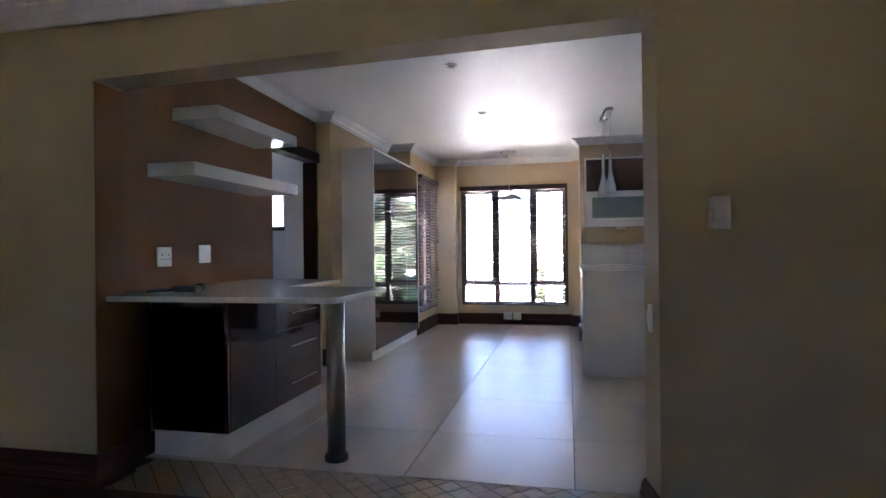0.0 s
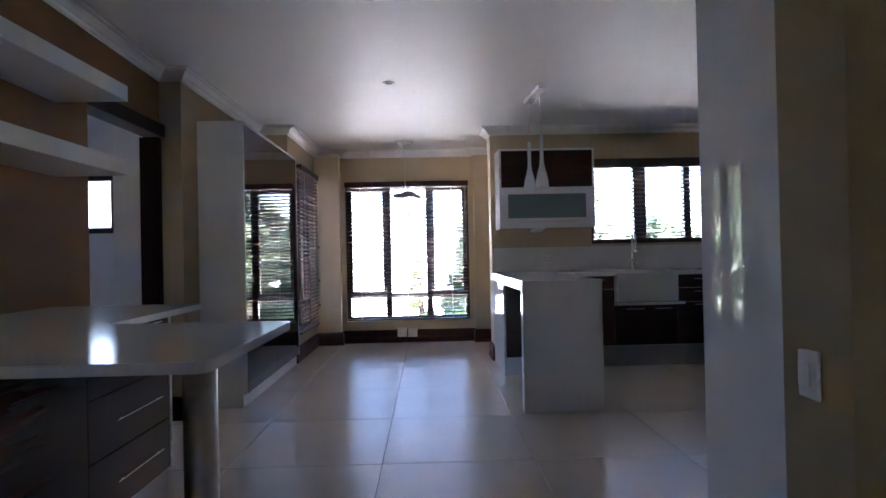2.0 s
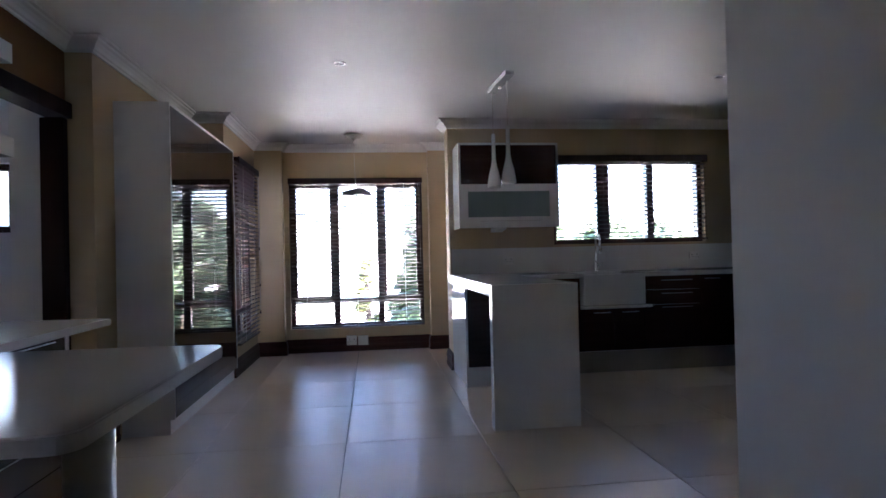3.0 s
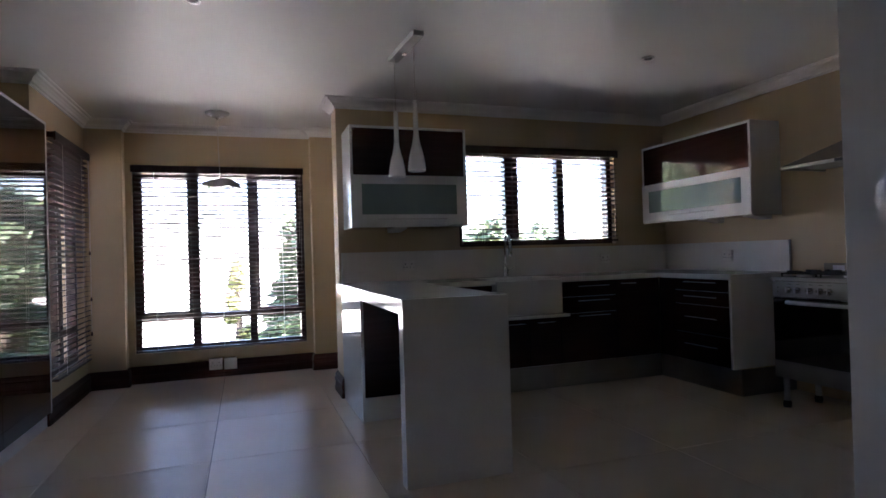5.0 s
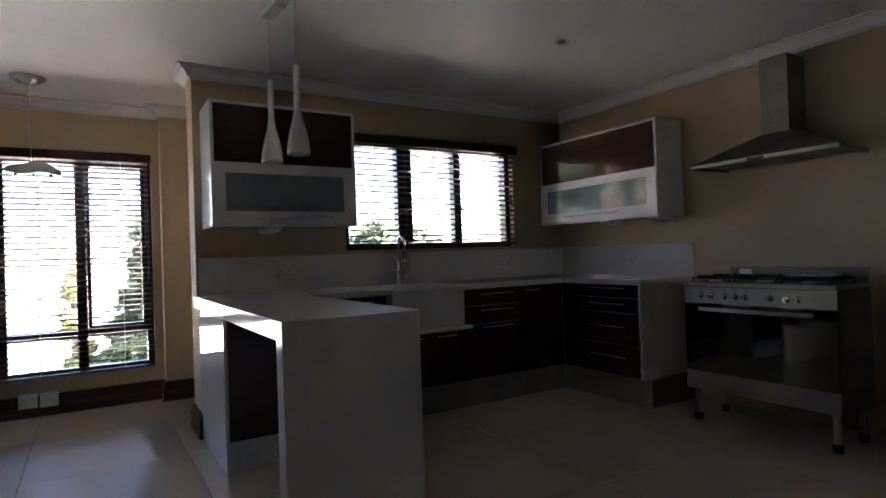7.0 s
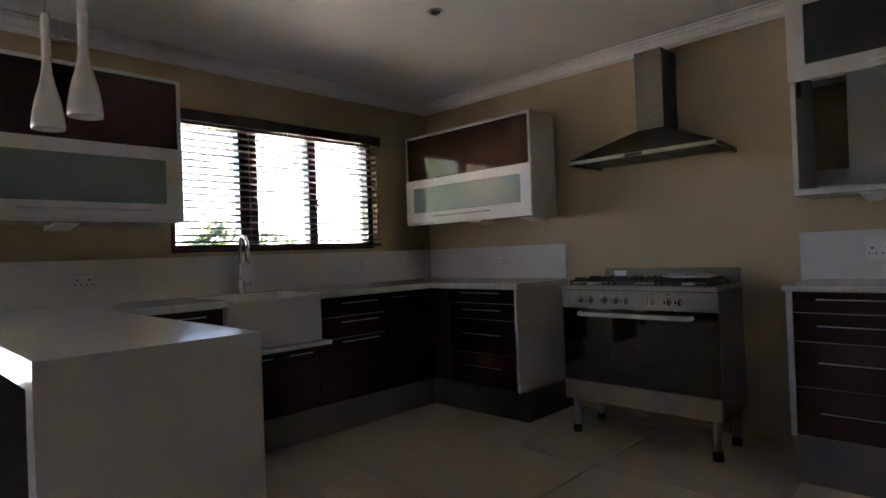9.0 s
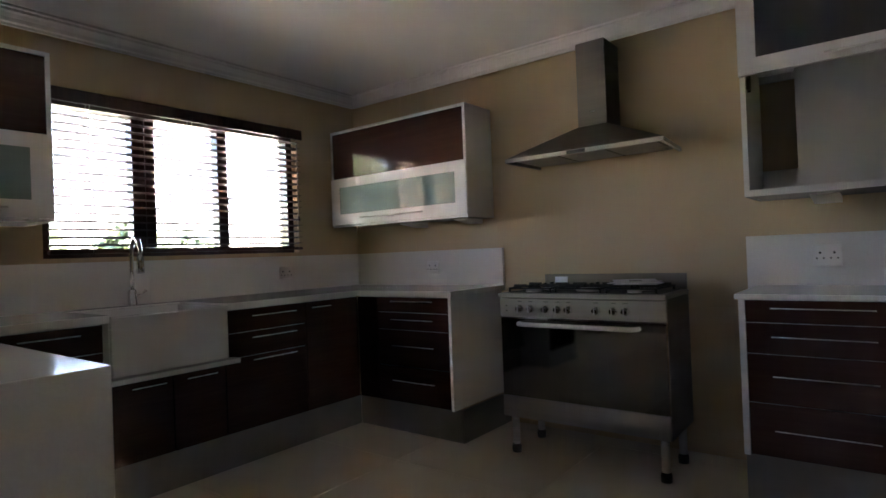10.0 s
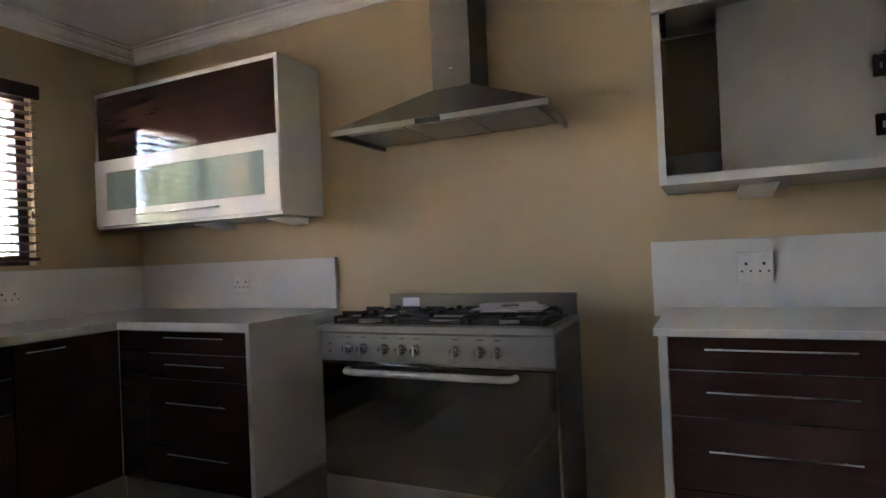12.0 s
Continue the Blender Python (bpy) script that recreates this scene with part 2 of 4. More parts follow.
def bar_handle(face, plane, a0, a1, z, out=0.012, r=0.0023):
    """A bar on two posts, along the front."""
    def at(a, d):
        return {"x-": (plane - d, a, z), "x+": (plane + d, a, z), "y-": (a, plane - d, z), "y+": (a, plane + d, z)}[face]
    bm = bmesh.new()
    tube(bm, [at(a0, out), at((a0 + a1) / 2, out), at(a1, out)], r)
    for a in (a0 + 0.035, a1 - 0.035):
        tube(bm, [at(a, 0.0), at(a, out)], r * 0.8)
    return bm


# ---------------------------------------------------------------- the shell of the place
ZC = 2.41            # kitchen ceiling
XE, YN = 4.04, 8.79  # stove wall, sink wall
OUTLINE = [(XE, 4.15), (XE, YN), (0.785, YN), (0.785, 9.01), (1.0, 9.01), (1.0, 9.95), (0.705, 9.95), (0.705, 10.07), (-0.97, 10.07), (-0.97, 9.95),
           (-1.27, 9.95), (-1.27, 8.60), (-1.565, 8.60), (-1.565, 6.82), (-1.715, 6.82), (-1.60, 4.15)]


def slant(y):
    """x of the brown wall, which runs a little out of square."""
    return -1.60 - 0.115 * (y - 4.15) / 2.67


def pierced(axis, a0, a1, p0, p1, z0, z1, hole):
    """One piece of wall along an axis, between two faces p0 and p1, with a window hole (a0, a1, z0, z1) through it."""
    bm = bmesh.new()
    h0, h1, k0, k1 = hole
    loops = []
    for p in (p0, p1):
        for u0, u1, v0, v1 in ((a0, a1, z0, z1), (h0, h1, k0, k1)):
            loops.append([bm.verts.new((u, p, v) if axis == "x" else (p, u, v)) for u, v in ((u0, v0), (u1, v0), (u1, v1), (u0, v1))])
    near_out, near_in, far_out, far_in = loops
    for k in range(4):
        n = (k + 1) % 4
        bm.faces.new((near_out[k], near_out[n], near_in[n], near_in[k]))
        bm.faces.new((far_out[k], far_in[k], far_in[n], far_out[n]))
        bm.faces.new((near_out[k], far_out[k], far_out[n], near_out[n]))
        bm.faces.new((near_in[k], near_in[n], far_in[n], far_in[k]))
    bmesh.ops.recalc_face_normals(bm, faces=bm.faces[:])
    return bm


def wall_x(x0, x1, y0, y1, z0, z1, hole=None):
    """A wall along y between two faces x0, x1, with a hole (a0, a1, h0, h1)."""
    return pierced("y", y0, y1, x0, x1, z0, z1, hole) if hole else blocks((x0, x1, y0, y1, z0, z1))


def wall_y(x0, x1, y0, y1, z0, z1, hole=None):
    return pierced("x", x0, x1, y0, y1, z0, z1, hole) if hole else blocks((x0, x1, y0, y1, z0, z1))


def joined(*parts_):
    bm = bmesh.new()
    for p in parts_:
        me = bpy.data.meshes.new("tmp")
        p.to_mesh(me)
        p.free()
        bm.from_mesh(me)
        bpy.data.meshes.remove(me)
    return bm


W1 = (-0.915, 0.640, 0.272, 1.985)     # back window: x, z
W2 = (1.838, 3.45, 1.175, 2.03)        # sink window: x, z
W3 = (8.88, 9.86, 0.27, 2.06)         # side window: y, z
setting("wall_east", wall_x(XE, XE + 0.22, 3.968, 9.01, 0, 2.7), BEIGE, "plain tan painted kitchen wall behind the stove")
setting("wall_kitchen_north", wall_y(0.785, XE, YN, 9.01, 0, 2.7, W2), BEIGE, "tan painted wall with a wide window above the sink")
setting("wall_nib", blocks((0.785, 0.800, 8.685, YN, 0, 0.828)), BEIGE)
setting("wall_alcove_east", wall_x(1.0, 1.22, 9.01, 10.07, 0, 2.7), BEIGE)
setting("wall_north", wall_y(-1.49, 1.22, 10.07, 10.29, 0, 2.7, W1), BEIGE, "tan painted alcove wall with a tall window")
setting("wall_pier_west", wall_x(-1.27, -0.97, 9.95, 10.07, 0, 2.7), BEIGE)
setting("wall_pier_east", wall_x(0.705, 1.0, 9.95, 10.07, 0, 2.7), BEIGE)
setting("wall_alcove_west", wall_x(-1.49, -1.27, 8.60, 10.07, 0, 2.7, W3), BEIGE, "tan painted alcove wall with a side window")
setting("wall_return_west", wall_x(-1.83, -1.49, 8.60, 8.80, 0, 2.7), BEIGE)
setting("wall_pier_south", wall_x(-1.83, -1.565, 6.82, 8.60, 0, 2.7), BEIGE)


def slanted(y0, y1, z0, z1, t=0.11):
    bm = bmesh.new()
    q = [(slant(y0), y0), (slant(y1), y1), (slant(y1) - t, y1), (slant(y0) - t, y0)]
    lo = [bm.verts.new((x, y, z0)) for x, y in q]
    hi = [bm.verts.new((x, y, z1)) for x, y in q]
    bm.faces.new(lo)
    bm.faces.new(list(reversed(hi)))
    for k in range(4):
        bm.faces.new((lo[k], hi[k], hi[(k + 1) % 4], lo[(k + 1) % 4]))
    bmesh.ops.recalc_face_normals(bm, faces=bm.faces[:])
    return bm


def prism(plan, z0, z1):
    """An upright block over a plan of four corners, given anticlockwise."""
    bm = bmesh.new()
    lo = [bm.verts.new((x, y, z0)) for x, y in plan]
    hi = [bm.verts.new((x, y, z1)) for x, y in plan]
    bm.faces.new(list(reversed(lo)))
    bm.faces.new(hi)
    for k in range(len(plan)):
        bm.faces.new((lo[k], lo[(k + 1) % len(plan)], hi[(k + 1) % len(plan)], hi[k]))
    return bm


def arch_wall(y0, y1):
    """The wall round the wide opening: its soffit a little out of level, its east jamb a little out of square."""
    bm = bmesh.new()
    rings = []
    for y, jamb in ((y0, 0.976), (y1, 0.946)):
        q = [(-4.2, 0), (-1.512, 0), (-1.512, 1.905), (jamb, 1.968), (jamb, 0), (XE, 0), (XE, 2.7), (jamb, 2.7), (-1.512, 2.7), (-4.2, 2.7)]
        rings.append([bm.verts.new((x, y, z)) for x, z in q])
    for g in rings:
        for f in ((0, 1, 2, 8, 9), (2, 3, 7, 8), (3, 4, 5, 6, 7)):
            bm.faces.new([g[k] for k in f])
    for k in range(10):
        n = (k + 1) % 10
        bm.faces.new((rings[0][k], rings[0][n], rings[1][n], rings[1][k]))
    bmesh.ops.recalc_face_normals(bm, faces=bm.faces[:])
    return bm


setting("wall_west", joined(slanted(4.15, 5.915, 0, 2.7), slanted(5.915, 6.82, 2.031, 2.7)), BROWN,
        "chocolate brown feature wall with a scullery doorway")
setting("wall_arch", arch_wall(3.968, 4.15), ROOM,
        "olive beige wall with a wide square opening")
setting("wall_reveal_west", blocks((-1.5115, -1.506, 3.972, 4.149, 0, 1.898)), BROWN)
setting("ceiling", blocks((-1.9, 4.3, 4.06, 10.3, ZC, 2.62)), CEIL, "smooth white painted kitchen ceiling")
setting("ceiling_front_room", blocks((-4.4, 2.3, -2.2, 3.968, 2.27, 2.62)), CEIL)

COVE_P = [(0.0, ZC - 0.080), (0.012, ZC - 0.080), (0.014, ZC - 0.068), (0.026, ZC - 0.062), (0.034, ZC - 0.045), (0.050, ZC - 0.030),
          (0.066, ZC - 0.022), (0.070, ZC - 0.012), (0.090, ZC - 0.010), (0.092, ZC + 0.004), (0.0, ZC + 0.004)]
setting("cornice", sweep(OUTLINE, COVE_P, closed=True), COVE, "white moulded plaster cornice")
setting("cornice_front_room", sweep([(2.1, 3.968), (-4.2, 3.968)], [(d * 1.15, h - 0.14 - 0.02 * (d < 0.02)) for d, h in COVE_P]), COVE)

SK = [(0.0, 0.0), (0.026, 0.0), (0.026, 0.035), (0.021, 0.040), (0.021, 0.075), (0.026, 0.080), (0.026, 0.105), (0.020, 0.112), (0.020, 0.132), (0.012, 0.150), (0.006, 0.158), (0.0, 0.158)]
setting("baseboard", sweep([(0.801, 8.685), (0.785, 8.685), (0.785, 9.01), (1.0, 9.01), (1.0, 9.95), (0.705, 9.95), (0.705, 10.07), (-0.97, 10.07), (-0.97, 9.95), (-1.27, 9.95), (-1.27, 8.79)], SK), SKIRT,
        "dark mahogany moulded skirting board")
setting("baseboard_arch_west", sweep([(slant(4.44), 4.44), (slant(4.15), 4.152), (-1.506, 4.152), (-1.506, 3.968), (-4.2, 3.968)], SK), SKIRT)
setting("baseboard_arch_east", sweep([(2.1, 3.968), (0.976, 3.968), (0.946, 4.165)], SK), SKIRT)
setting("baseboard_pier", sweep([(-1.565, 7.05), (-1.565, 6.82), (-1.70, 6.82)], SK), SKIRT)

# the front room behind the camera and the scullery
setting("wall_front_west", wall_x(-4.4, -4.2, -2.2, 4.15, 0, 2.62), ROOM)
setting("wall_front_east", wall_x(2.1, 2.3, -2.2, 3.968, 0, 2.62), ROOM)
# unseen opening added in the south wall to let some light into this room
setting("wall_front_south", wall_y(-4.4, 2.3, -2.4, -2.2, 0, 2.62, (-0.7, -0.2, 1.15, 1.55)), ROOM)
# opening widened westward, out of sight, to brighten the scullery
setting("wall_scullery_north", wall_y(-3.9, -1.83, 7.62, 7.82, 0, 2.7, (-3.75, -2.47, 1.33, 1.82)), SCULLERY)
setting("wall_scullery_west", wall_x(-4.1, -3.9, 4.15, 7.82, 0, 2.7), SCULLERY)
setting("ceiling_scullery", blocks((-4.1, -1.9, 4.15, 7.82, 2.36, 2.6)), CEIL)
setting("cornice_scullery", sweep([(-1.83, 7.62), (-3.9, 7.62)], [(d * 1.3, h - 0.05) for d, h in COVE_P]), COVE)

# ---------------------------------------------------------------- floors
floor = setting("floor", blocks((-4.1, XE + 0.2, 3.98, 10.3, -0.12, -0.009)), GROUT, "large beige polished porcelain floor tiles with dark joints")
ORIGIN[floor] = floor.location.copy()
TX = [-3.385, -2.575, -1.765, -0.955, -0.145, 0.665, 1.475, 2.285, 3.095, 3.905, 4.05]
TY = [4.375, 5.06, 5.87, 6.71, 7.57, 8.43, 9.29, 10.08]
setting("floor_front_room", blocks((-4.2, 2.3, -2.2, 3.98, -0.12, -0.002)), FRONTFLOOR)
setting("ground", blocks((-500, 500, -500, 700, -1.56, -1.5)), GRASS, "sloping dry grass ground outside")


# ---------------------------------------------------------------- windows with their blinds
def window(name, axis, lo, hi, z0, z1, inner, outward, splits, transom, label, glass=GLASS, sashes=(), stiles=()):
    """A dark timber window in an opening: axis along which it runs, plane of its inner side, way outwards."""
    w = thing(name, {"x": ((lo + hi) / 2, inner, z0), "y": (inner, (lo + hi) / 2, z0)}[axis], label, "")
    w["kind"] = "structure"

    def lim(a0, a1, b0, b1, d0, d1):
        p, q = sorted((inner + outward * d0, inner + outward * d1))
        return (a0, a1, p, q, b0, b1) if axis == "x" else (p, q, a0, a1, b0, b1)
    t = 0.05
    part("window_frame", blocks(lim(lo, hi, z1 - t, z1, 0.02, 0.10), lim(lo, hi, z0, z0 + t, 0.02, 0.10), lim(lo, lo + t, z0 + t, z1 - t, 0.02, 0.10),
                                lim(hi - t, hi, z0 + t, z1 - t, 0.02, 0.10), bevel=0.004), MAHOG, w, "dark mahogany frame")
    edges = [lo + t, *splits, hi - t]
    for s in splits:
        part("mullion", blocks(lim(s - 0.036, s + 0.036, z0 + t, z1 - t, 0.015, 0.095), bevel=0.004), MAHOG, w)
    rows = [(z0 + t, z1 - t)]
    if transom:
        rows = [(z0 + t, transom - 0.028), (transom + 0.028, z1 - t)]
        for a, b in zip(edges, edges[1:]):
            part("transom", blocks(lim(a + 0.036 * (a in splits), b - 0.036 * (b in splits), transom - 0.028, transom + 0.028, 0.015, 0.095), bevel=0.004), MAHOG, w)
    for a, b in zip(edges, edges[1:]):
        for c, d in rows:
            p = part("pane", blocks(lim(a + 0.001, b - 0.001, c, d, 0.056, 0.060)), glass, w)
            p.visible_shadow = False
    for a, b in stiles:
        part("stile", blocks(lim(a, b, z0 + t + 0.001, z1 - t - 0.001, 0.008, 0.054), bevel=0.004), MAHOG, w)
    for k, (a, b) in enumerate(zip(edges, edges[1:])):
        if k in sashes:
            a, b, c, d = a + 0.037 * (a in splits), b - 0.037 * (b in splits), rows[-1][0] + 0.001, rows[-1][1] - 0.001
            part("sash", blocks(lim(a, b, d - 0.034, d, 0.008, 0.054), lim(a, b, c, c + 0.034, 0.008, 0.054), lim(a, a + 0.030, c + 0.034, d - 0.034, 0.008, 0.054),
                                lim(b - 0.030, b, c + 0.034, d - 0.034, 0.008, 0.054), bevel=0.003), MAHOG, w, "dark mahogany opening sash")
    part("window_sill", blocks(lim(lo - 0.0, hi + 0.0, z0 - 0.02, z0 - 0.0015, 0.0, 0.20), bevel=0.003), MAHOG, w)
    return w


def blind(axis, lo, hi, z0, z1, mid, pitch, tilt, valance, inward, label, cords, pulls=()):
    """A venetian blind: valance, slats each a part, bottom rail and cords."""
    b = thing("venetian_blind", {"x": ((lo + hi) / 2, mid, z0), "y": (mid, (lo + hi) / 2, z0)}[axis], label, "blind", "venetian blinds at the windows")

    def lim(a0, a1, b0, b1, c0, c1):
        p, q = sorted((mid + inward * c0, mid + inward * c1))
        return (a0, a1, p, q, b0, b1) if axis == "x" else (p, q, a0, a1, b0, b1)
    part("valance", blocks(lim(lo - 0.012, hi + 0.012, z1 - valance, z1, 0.026, 0.038), lim(lo, hi, z1 - 0.045, z1 - 0.004, -0.024, 0.024), bevel=0.003), MAHOG, b, "dark timber valance")
    part("bottom_rail", blocks(lim(lo, hi, z0, z0 + 0.018, -0.024, 0.024), bevel=0.004), SLAT, b)
    bm = bmesh.new()
    half = (hi - lo) / 2 - 0.004
    ct, st = math.cos(radians(tilt)), math.sin(radians(tilt))
    prof = [(-0.025, 0.0), (-0.012, 0.003), (0.0, 0.004), (0.012, 0.003), (0.025, 0.0)]
    pts = [(u, v + 0.0016) for u, v in prof] + [(u, v - 0.0016) for u, v in reversed(prof)]
    ends = []
    for a in (-half, half):
        ring = []
        for u, v in pts:
            du, dv = inward * (u * ct - v * st), u * st + v * ct
            ring.append(bm.verts.new((a, du, dv) if axis == "x" else (du, a, dv)))
        ends.append(ring)
    n = len(pts)
    for k in range(n):
        bm.faces.new((ends[0][k], ends[0][(k + 1) % n], ends[1][(k + 1) % n], ends[1][k]))
    bm.faces.new(ends[0])
    bm.faces.new(list(reversed(ends[1])))
    bmesh.ops.recalc_face_normals(bm, faces=bm.faces[:])
    me = bpy.data.meshes.new("slat")
    bm.to_mesh(me)
    bm.free()
    me.materials.append(SLAT)
    z = z0 + 0.045
    rnd = random.Random(int(lo * 100))
    while z < z1 - 0.05:
        o = new("slat", me)
        o.parent = b
        o.location = (0, 0, z - z0 + rnd.uniform(-0.0012, 0.0012))
        o.rotation_euler = (rnd.uniform(-0.02, 0.02), 0, 0) if axis == "x" else (0, rnd.uniform(-0.02, 0.02), 0)
        z += pitch
    for c in cords:
        for s in (-1, 1):
            e = mid + s * 0.0265
            part("cord", tube(bmesh.new(), [(c, e, z0 + 0.01), (c, e, z1 - 0.03)] if axis == "x" else [(e, c, z0 + 0.01), (e, c, z1 - 0.03)], 0.0012, 5), CORD, b)
    for c, drop in pulls:
        e = mid + inward * 0.034
        q = [(c, e, z1 - 0.05), (c + 0.004, e, z1 - drop / 2), (c, e, z1 - drop)] if axis == "x" else [(e, c, z1 - 0.05), (e, c + 0.004, z1 - drop / 2), (e, c, z1 - drop)]
        part("pull_cord", tube(bmesh.new(), q, 0.0016, 5), CORD, b)
        part("tassel", lathe(bmesh.new(), [(0.003, 0.0), (0.009, -0.02), (0.008, -0.034), (0.002, -0.038)], q[-1], 10), SLAT, b, "small turned timber tassel")
    return b


window("window_1", "x", W1[0], W1[1], W1[2], W1[3], 10.10, 1, (-0.385, 0.135), 0.585, "dark mahogany alcove window of three lights over low fixed panes", sashes=(0, 2))
window("window_2", "x", W2[0], W2[1], W2[2], W2[3], YN + 0.03, 1, (2.345, 2.885), 0, "dark mahogany kitchen window of three lights above the sink", stiles=((2.3815, 2.44),))
window("window_3", "y", W3[0], W3[1], W3[2], W3[3], -1.30, -1, (9.38,), 0.57, "dark mahogany side window in the alcove")
blind("x", -0.90, 0.625, 0.287, 2.02, 10.035, 0.0425, 16, 0.065, -1, "mahogany venetian blind lowered over the alcove window, slats open", (-0.72, -0.14, 0.42), ((0.585, 0.75), (0.60, 1.02)))
blind("x", 1.850, 3.438, 1.195, 2.055, 8.752, 0.0425, 8, 0.07, -1, "mahogany venetian blind lowered over the sink window, slats open", (2.05, 2.62, 3.25), ((3.40, 0.62),))
blind("y", 8.90, 9.84, 0.285, 2.085, -1.238, 0.0425, 13, 0.065, 1, "mahogany venetian blind lowered over the alcove side window", (9.1, 9.62), ((9.80, 0.85), (9.815, 1.25), (9.81, 1.55)))

# ---------------------------------------------------------------- fittings on walls and ceiling
def plate(name, face, plane, a, z, w, h, label, category, holes=(), rocker=(), group="", deep=0.0):
    """A white plastic wall plate with its holes or rocker."""
    thick = 0.014 if holes else 0.009
    base = {"x-": (plane, a, z - h / 2), "x+": (plane, a, z - h / 2), "y-": (a, plane, z - h / 2)}[face]
    t = thing(name, base, label, category, group)
    part("plate", blocks(front(face, plane, a - w / 2, a + w / 2, z - h / 2, z + h / 2, -deep, thick), bevel=0.004, seg=2), PLASTIC, t)
    for u, v, r in holes:
        bm = bmesh.new()
        c = {"x-": (plane - thick + 0.0005, a + u, z + v), "x+": (plane + thick - 0.0005, a + u, z + v), "y-": (a + u, plane - thick + 0.0005, z + v)}[face]
        s = -1 if face.endswith("-") else 1
        lathe(bm, [(r, 0.0), (r, s * 0.0012)], c, 10, face[0])
        part("pin_hole", bm, BLACK, t)
    for u, v, rw, rh in rocker:
        part("rocker", blocks(front(face, plane, a + u - rw / 2, a + u + rw / 2, z + v - rh / 2, z + v + rh / 2, thick, thick + 0.004), bevel=0.002), PLASTIC, t)
    return t


DOUBLE = [(s * 0.028 + u, v, r) for s in (-1, 1) for u, v, r in ((0, 0.012, 0.0055), (-0.0135, -0.014, 0.004), (0.0135, -0.014, 0.004))]
plate("wall_socket", "x-", XE - 0.024, 5.612, 1.048, 0.115, 0.108, "white double wall socket on the upstand beside the stove", "socket", DOUBLE, [(-0.03, 0.038, 0.014, 0.012), (0.03, 0.038, 0.014, 0.012)], "kitchen wall sockets")
plate("wall_socket", "x-", XE - 0.024, 7.99, 1.03, 0.10, 0.085, "white double wall socket on the upstand in the corner", "socket", DOUBLE, (), "kitchen wall sockets")
plate("wall_socket", "y-", YN - 0.024, 1.36, 1.03, 0.10, 0.085, "white double wall socket on the upstand over the breakfast counter", "socket", DOUBLE, (), "kitchen wall sockets")
plate("wall_socket", "y-", YN - 0.024, 3.30, 1.03, 0.10, 0.085, "white double wall socket on the upstand beside the sink window", "socket", DOUBLE, (), "kitchen wall sockets")
sw1 = plate("wall_socket", "x+", slant(4.565), 4.565, 1.072, 0.118, 0.112, "white double wall socket on the brown wall", "socket", DOUBLE, [(-0.03, 0.038, 0.014, 0.012), (0.03, 0.038, 0.014, 0.012)], "sockets on the brown wall")
sw2 = plate("wall_plate", "x+", slant(4.965), 4.965, 1.085, 0.125, 0.115, "plain white blank plate on the brown wall", "wall plate")
for s_ in (sw1, sw2):
    s_.rotation_euler = (0, 0, math.atan2(0.115, 2.67))
plate("wall_socket", "y-", 10.041, -0.225, 0.128, 0.118, 0.108, "white double wall socket low under the alcove window", "socket", DOUBLE, [(-0.03, 0.038, 0.014, 0.012), (0.03, 0.038, 0.014, 0.012)], "plates under the alcove window", 0.028)
plate("wall_plate", "y-", 10.041, -0.093, 0.123, 0.118, 0.108, "plain white blank plate low under the alcove window", "wall plate", (), (), "plates under the alcove window", 0.028)
plate("alarm_keypad", "y-", 3.968, 1.185, 1.221, 0.075, 0.122, "white alarm keypad on the olive beige wall", "keypad", [(u, v, 0.002) for u in (-0.018, 0, 0.018) for v in (0.0, 0.018)], [(0, 0.0, 0.05, 0.07)])
plate("light_switch", "x-", 0.962, 4.085, 0.82, 0.085, 0.108, "white rocker light switch on the arch reveal", "switch", (), [(0, 0, 0.04, 0.055)])


def downlight(x, y, i):
    t = thing("downlight", (x, y, ZC), "recessed ceiling downlight with a steel ring, switched off", "downlight", "ceiling downlights")
    part("ring", lathe(bmesh.new(), [(0.030, 0.0), (0.030, -0.006), (0.041, -0.008), (0.043, -0.004), (0.043, 0.0)], (x, y, ZC), 28), SATIN, t, "satin steel ring")
    part("bulb", lathe(bmesh.new(), [(0.0001, -0.002), (0.016, -0.003), (0.027, -0.0065), (0.029, -0.002)], (x, y, ZC), 20), DARKMETAL, t)


for k_, (x_, y_) in enumerate(((-0.155, 5.71), (-0.153, 7.17), (1.214, 5.68), (2.692, 7.32))):
    downlight(x_, y_, k_)

# pendant pair over the breakfast counter
pl = thing("pendant_light", (1.015, 7.47, 1.61), "pair of slender white glass pendants on a pale ceiling bar", "pendant light")
bm_ = blocks((-0.034, 0.034, -0.24, 0.24, -0.042, -0.008), bevel=0.006, seg=2)
block(bm_, -0.02, 0.02, -0.19, 0.19, -0.0085, 0.0)
rot_ = Matrix.Translation((1.016, 7.47, ZC)) @ Matrix.Rotation(math.atan2(0.03, 0.48), 4, "Z")
bmesh.ops.transform(bm_, matrix=rot_, verts=bm_.verts[:])
part("canopy", bm_, CERAMIC, pl, "pale gloss canopy bar")
part("canopy_stud", lathe(bmesh.new(), [(0.016, 0.0), (0.018, -0.012), (0.010, -0.022), (0.001, -0.024)], (1.02, 7.50, ZC - 0.042), 16), CHROME, pl)
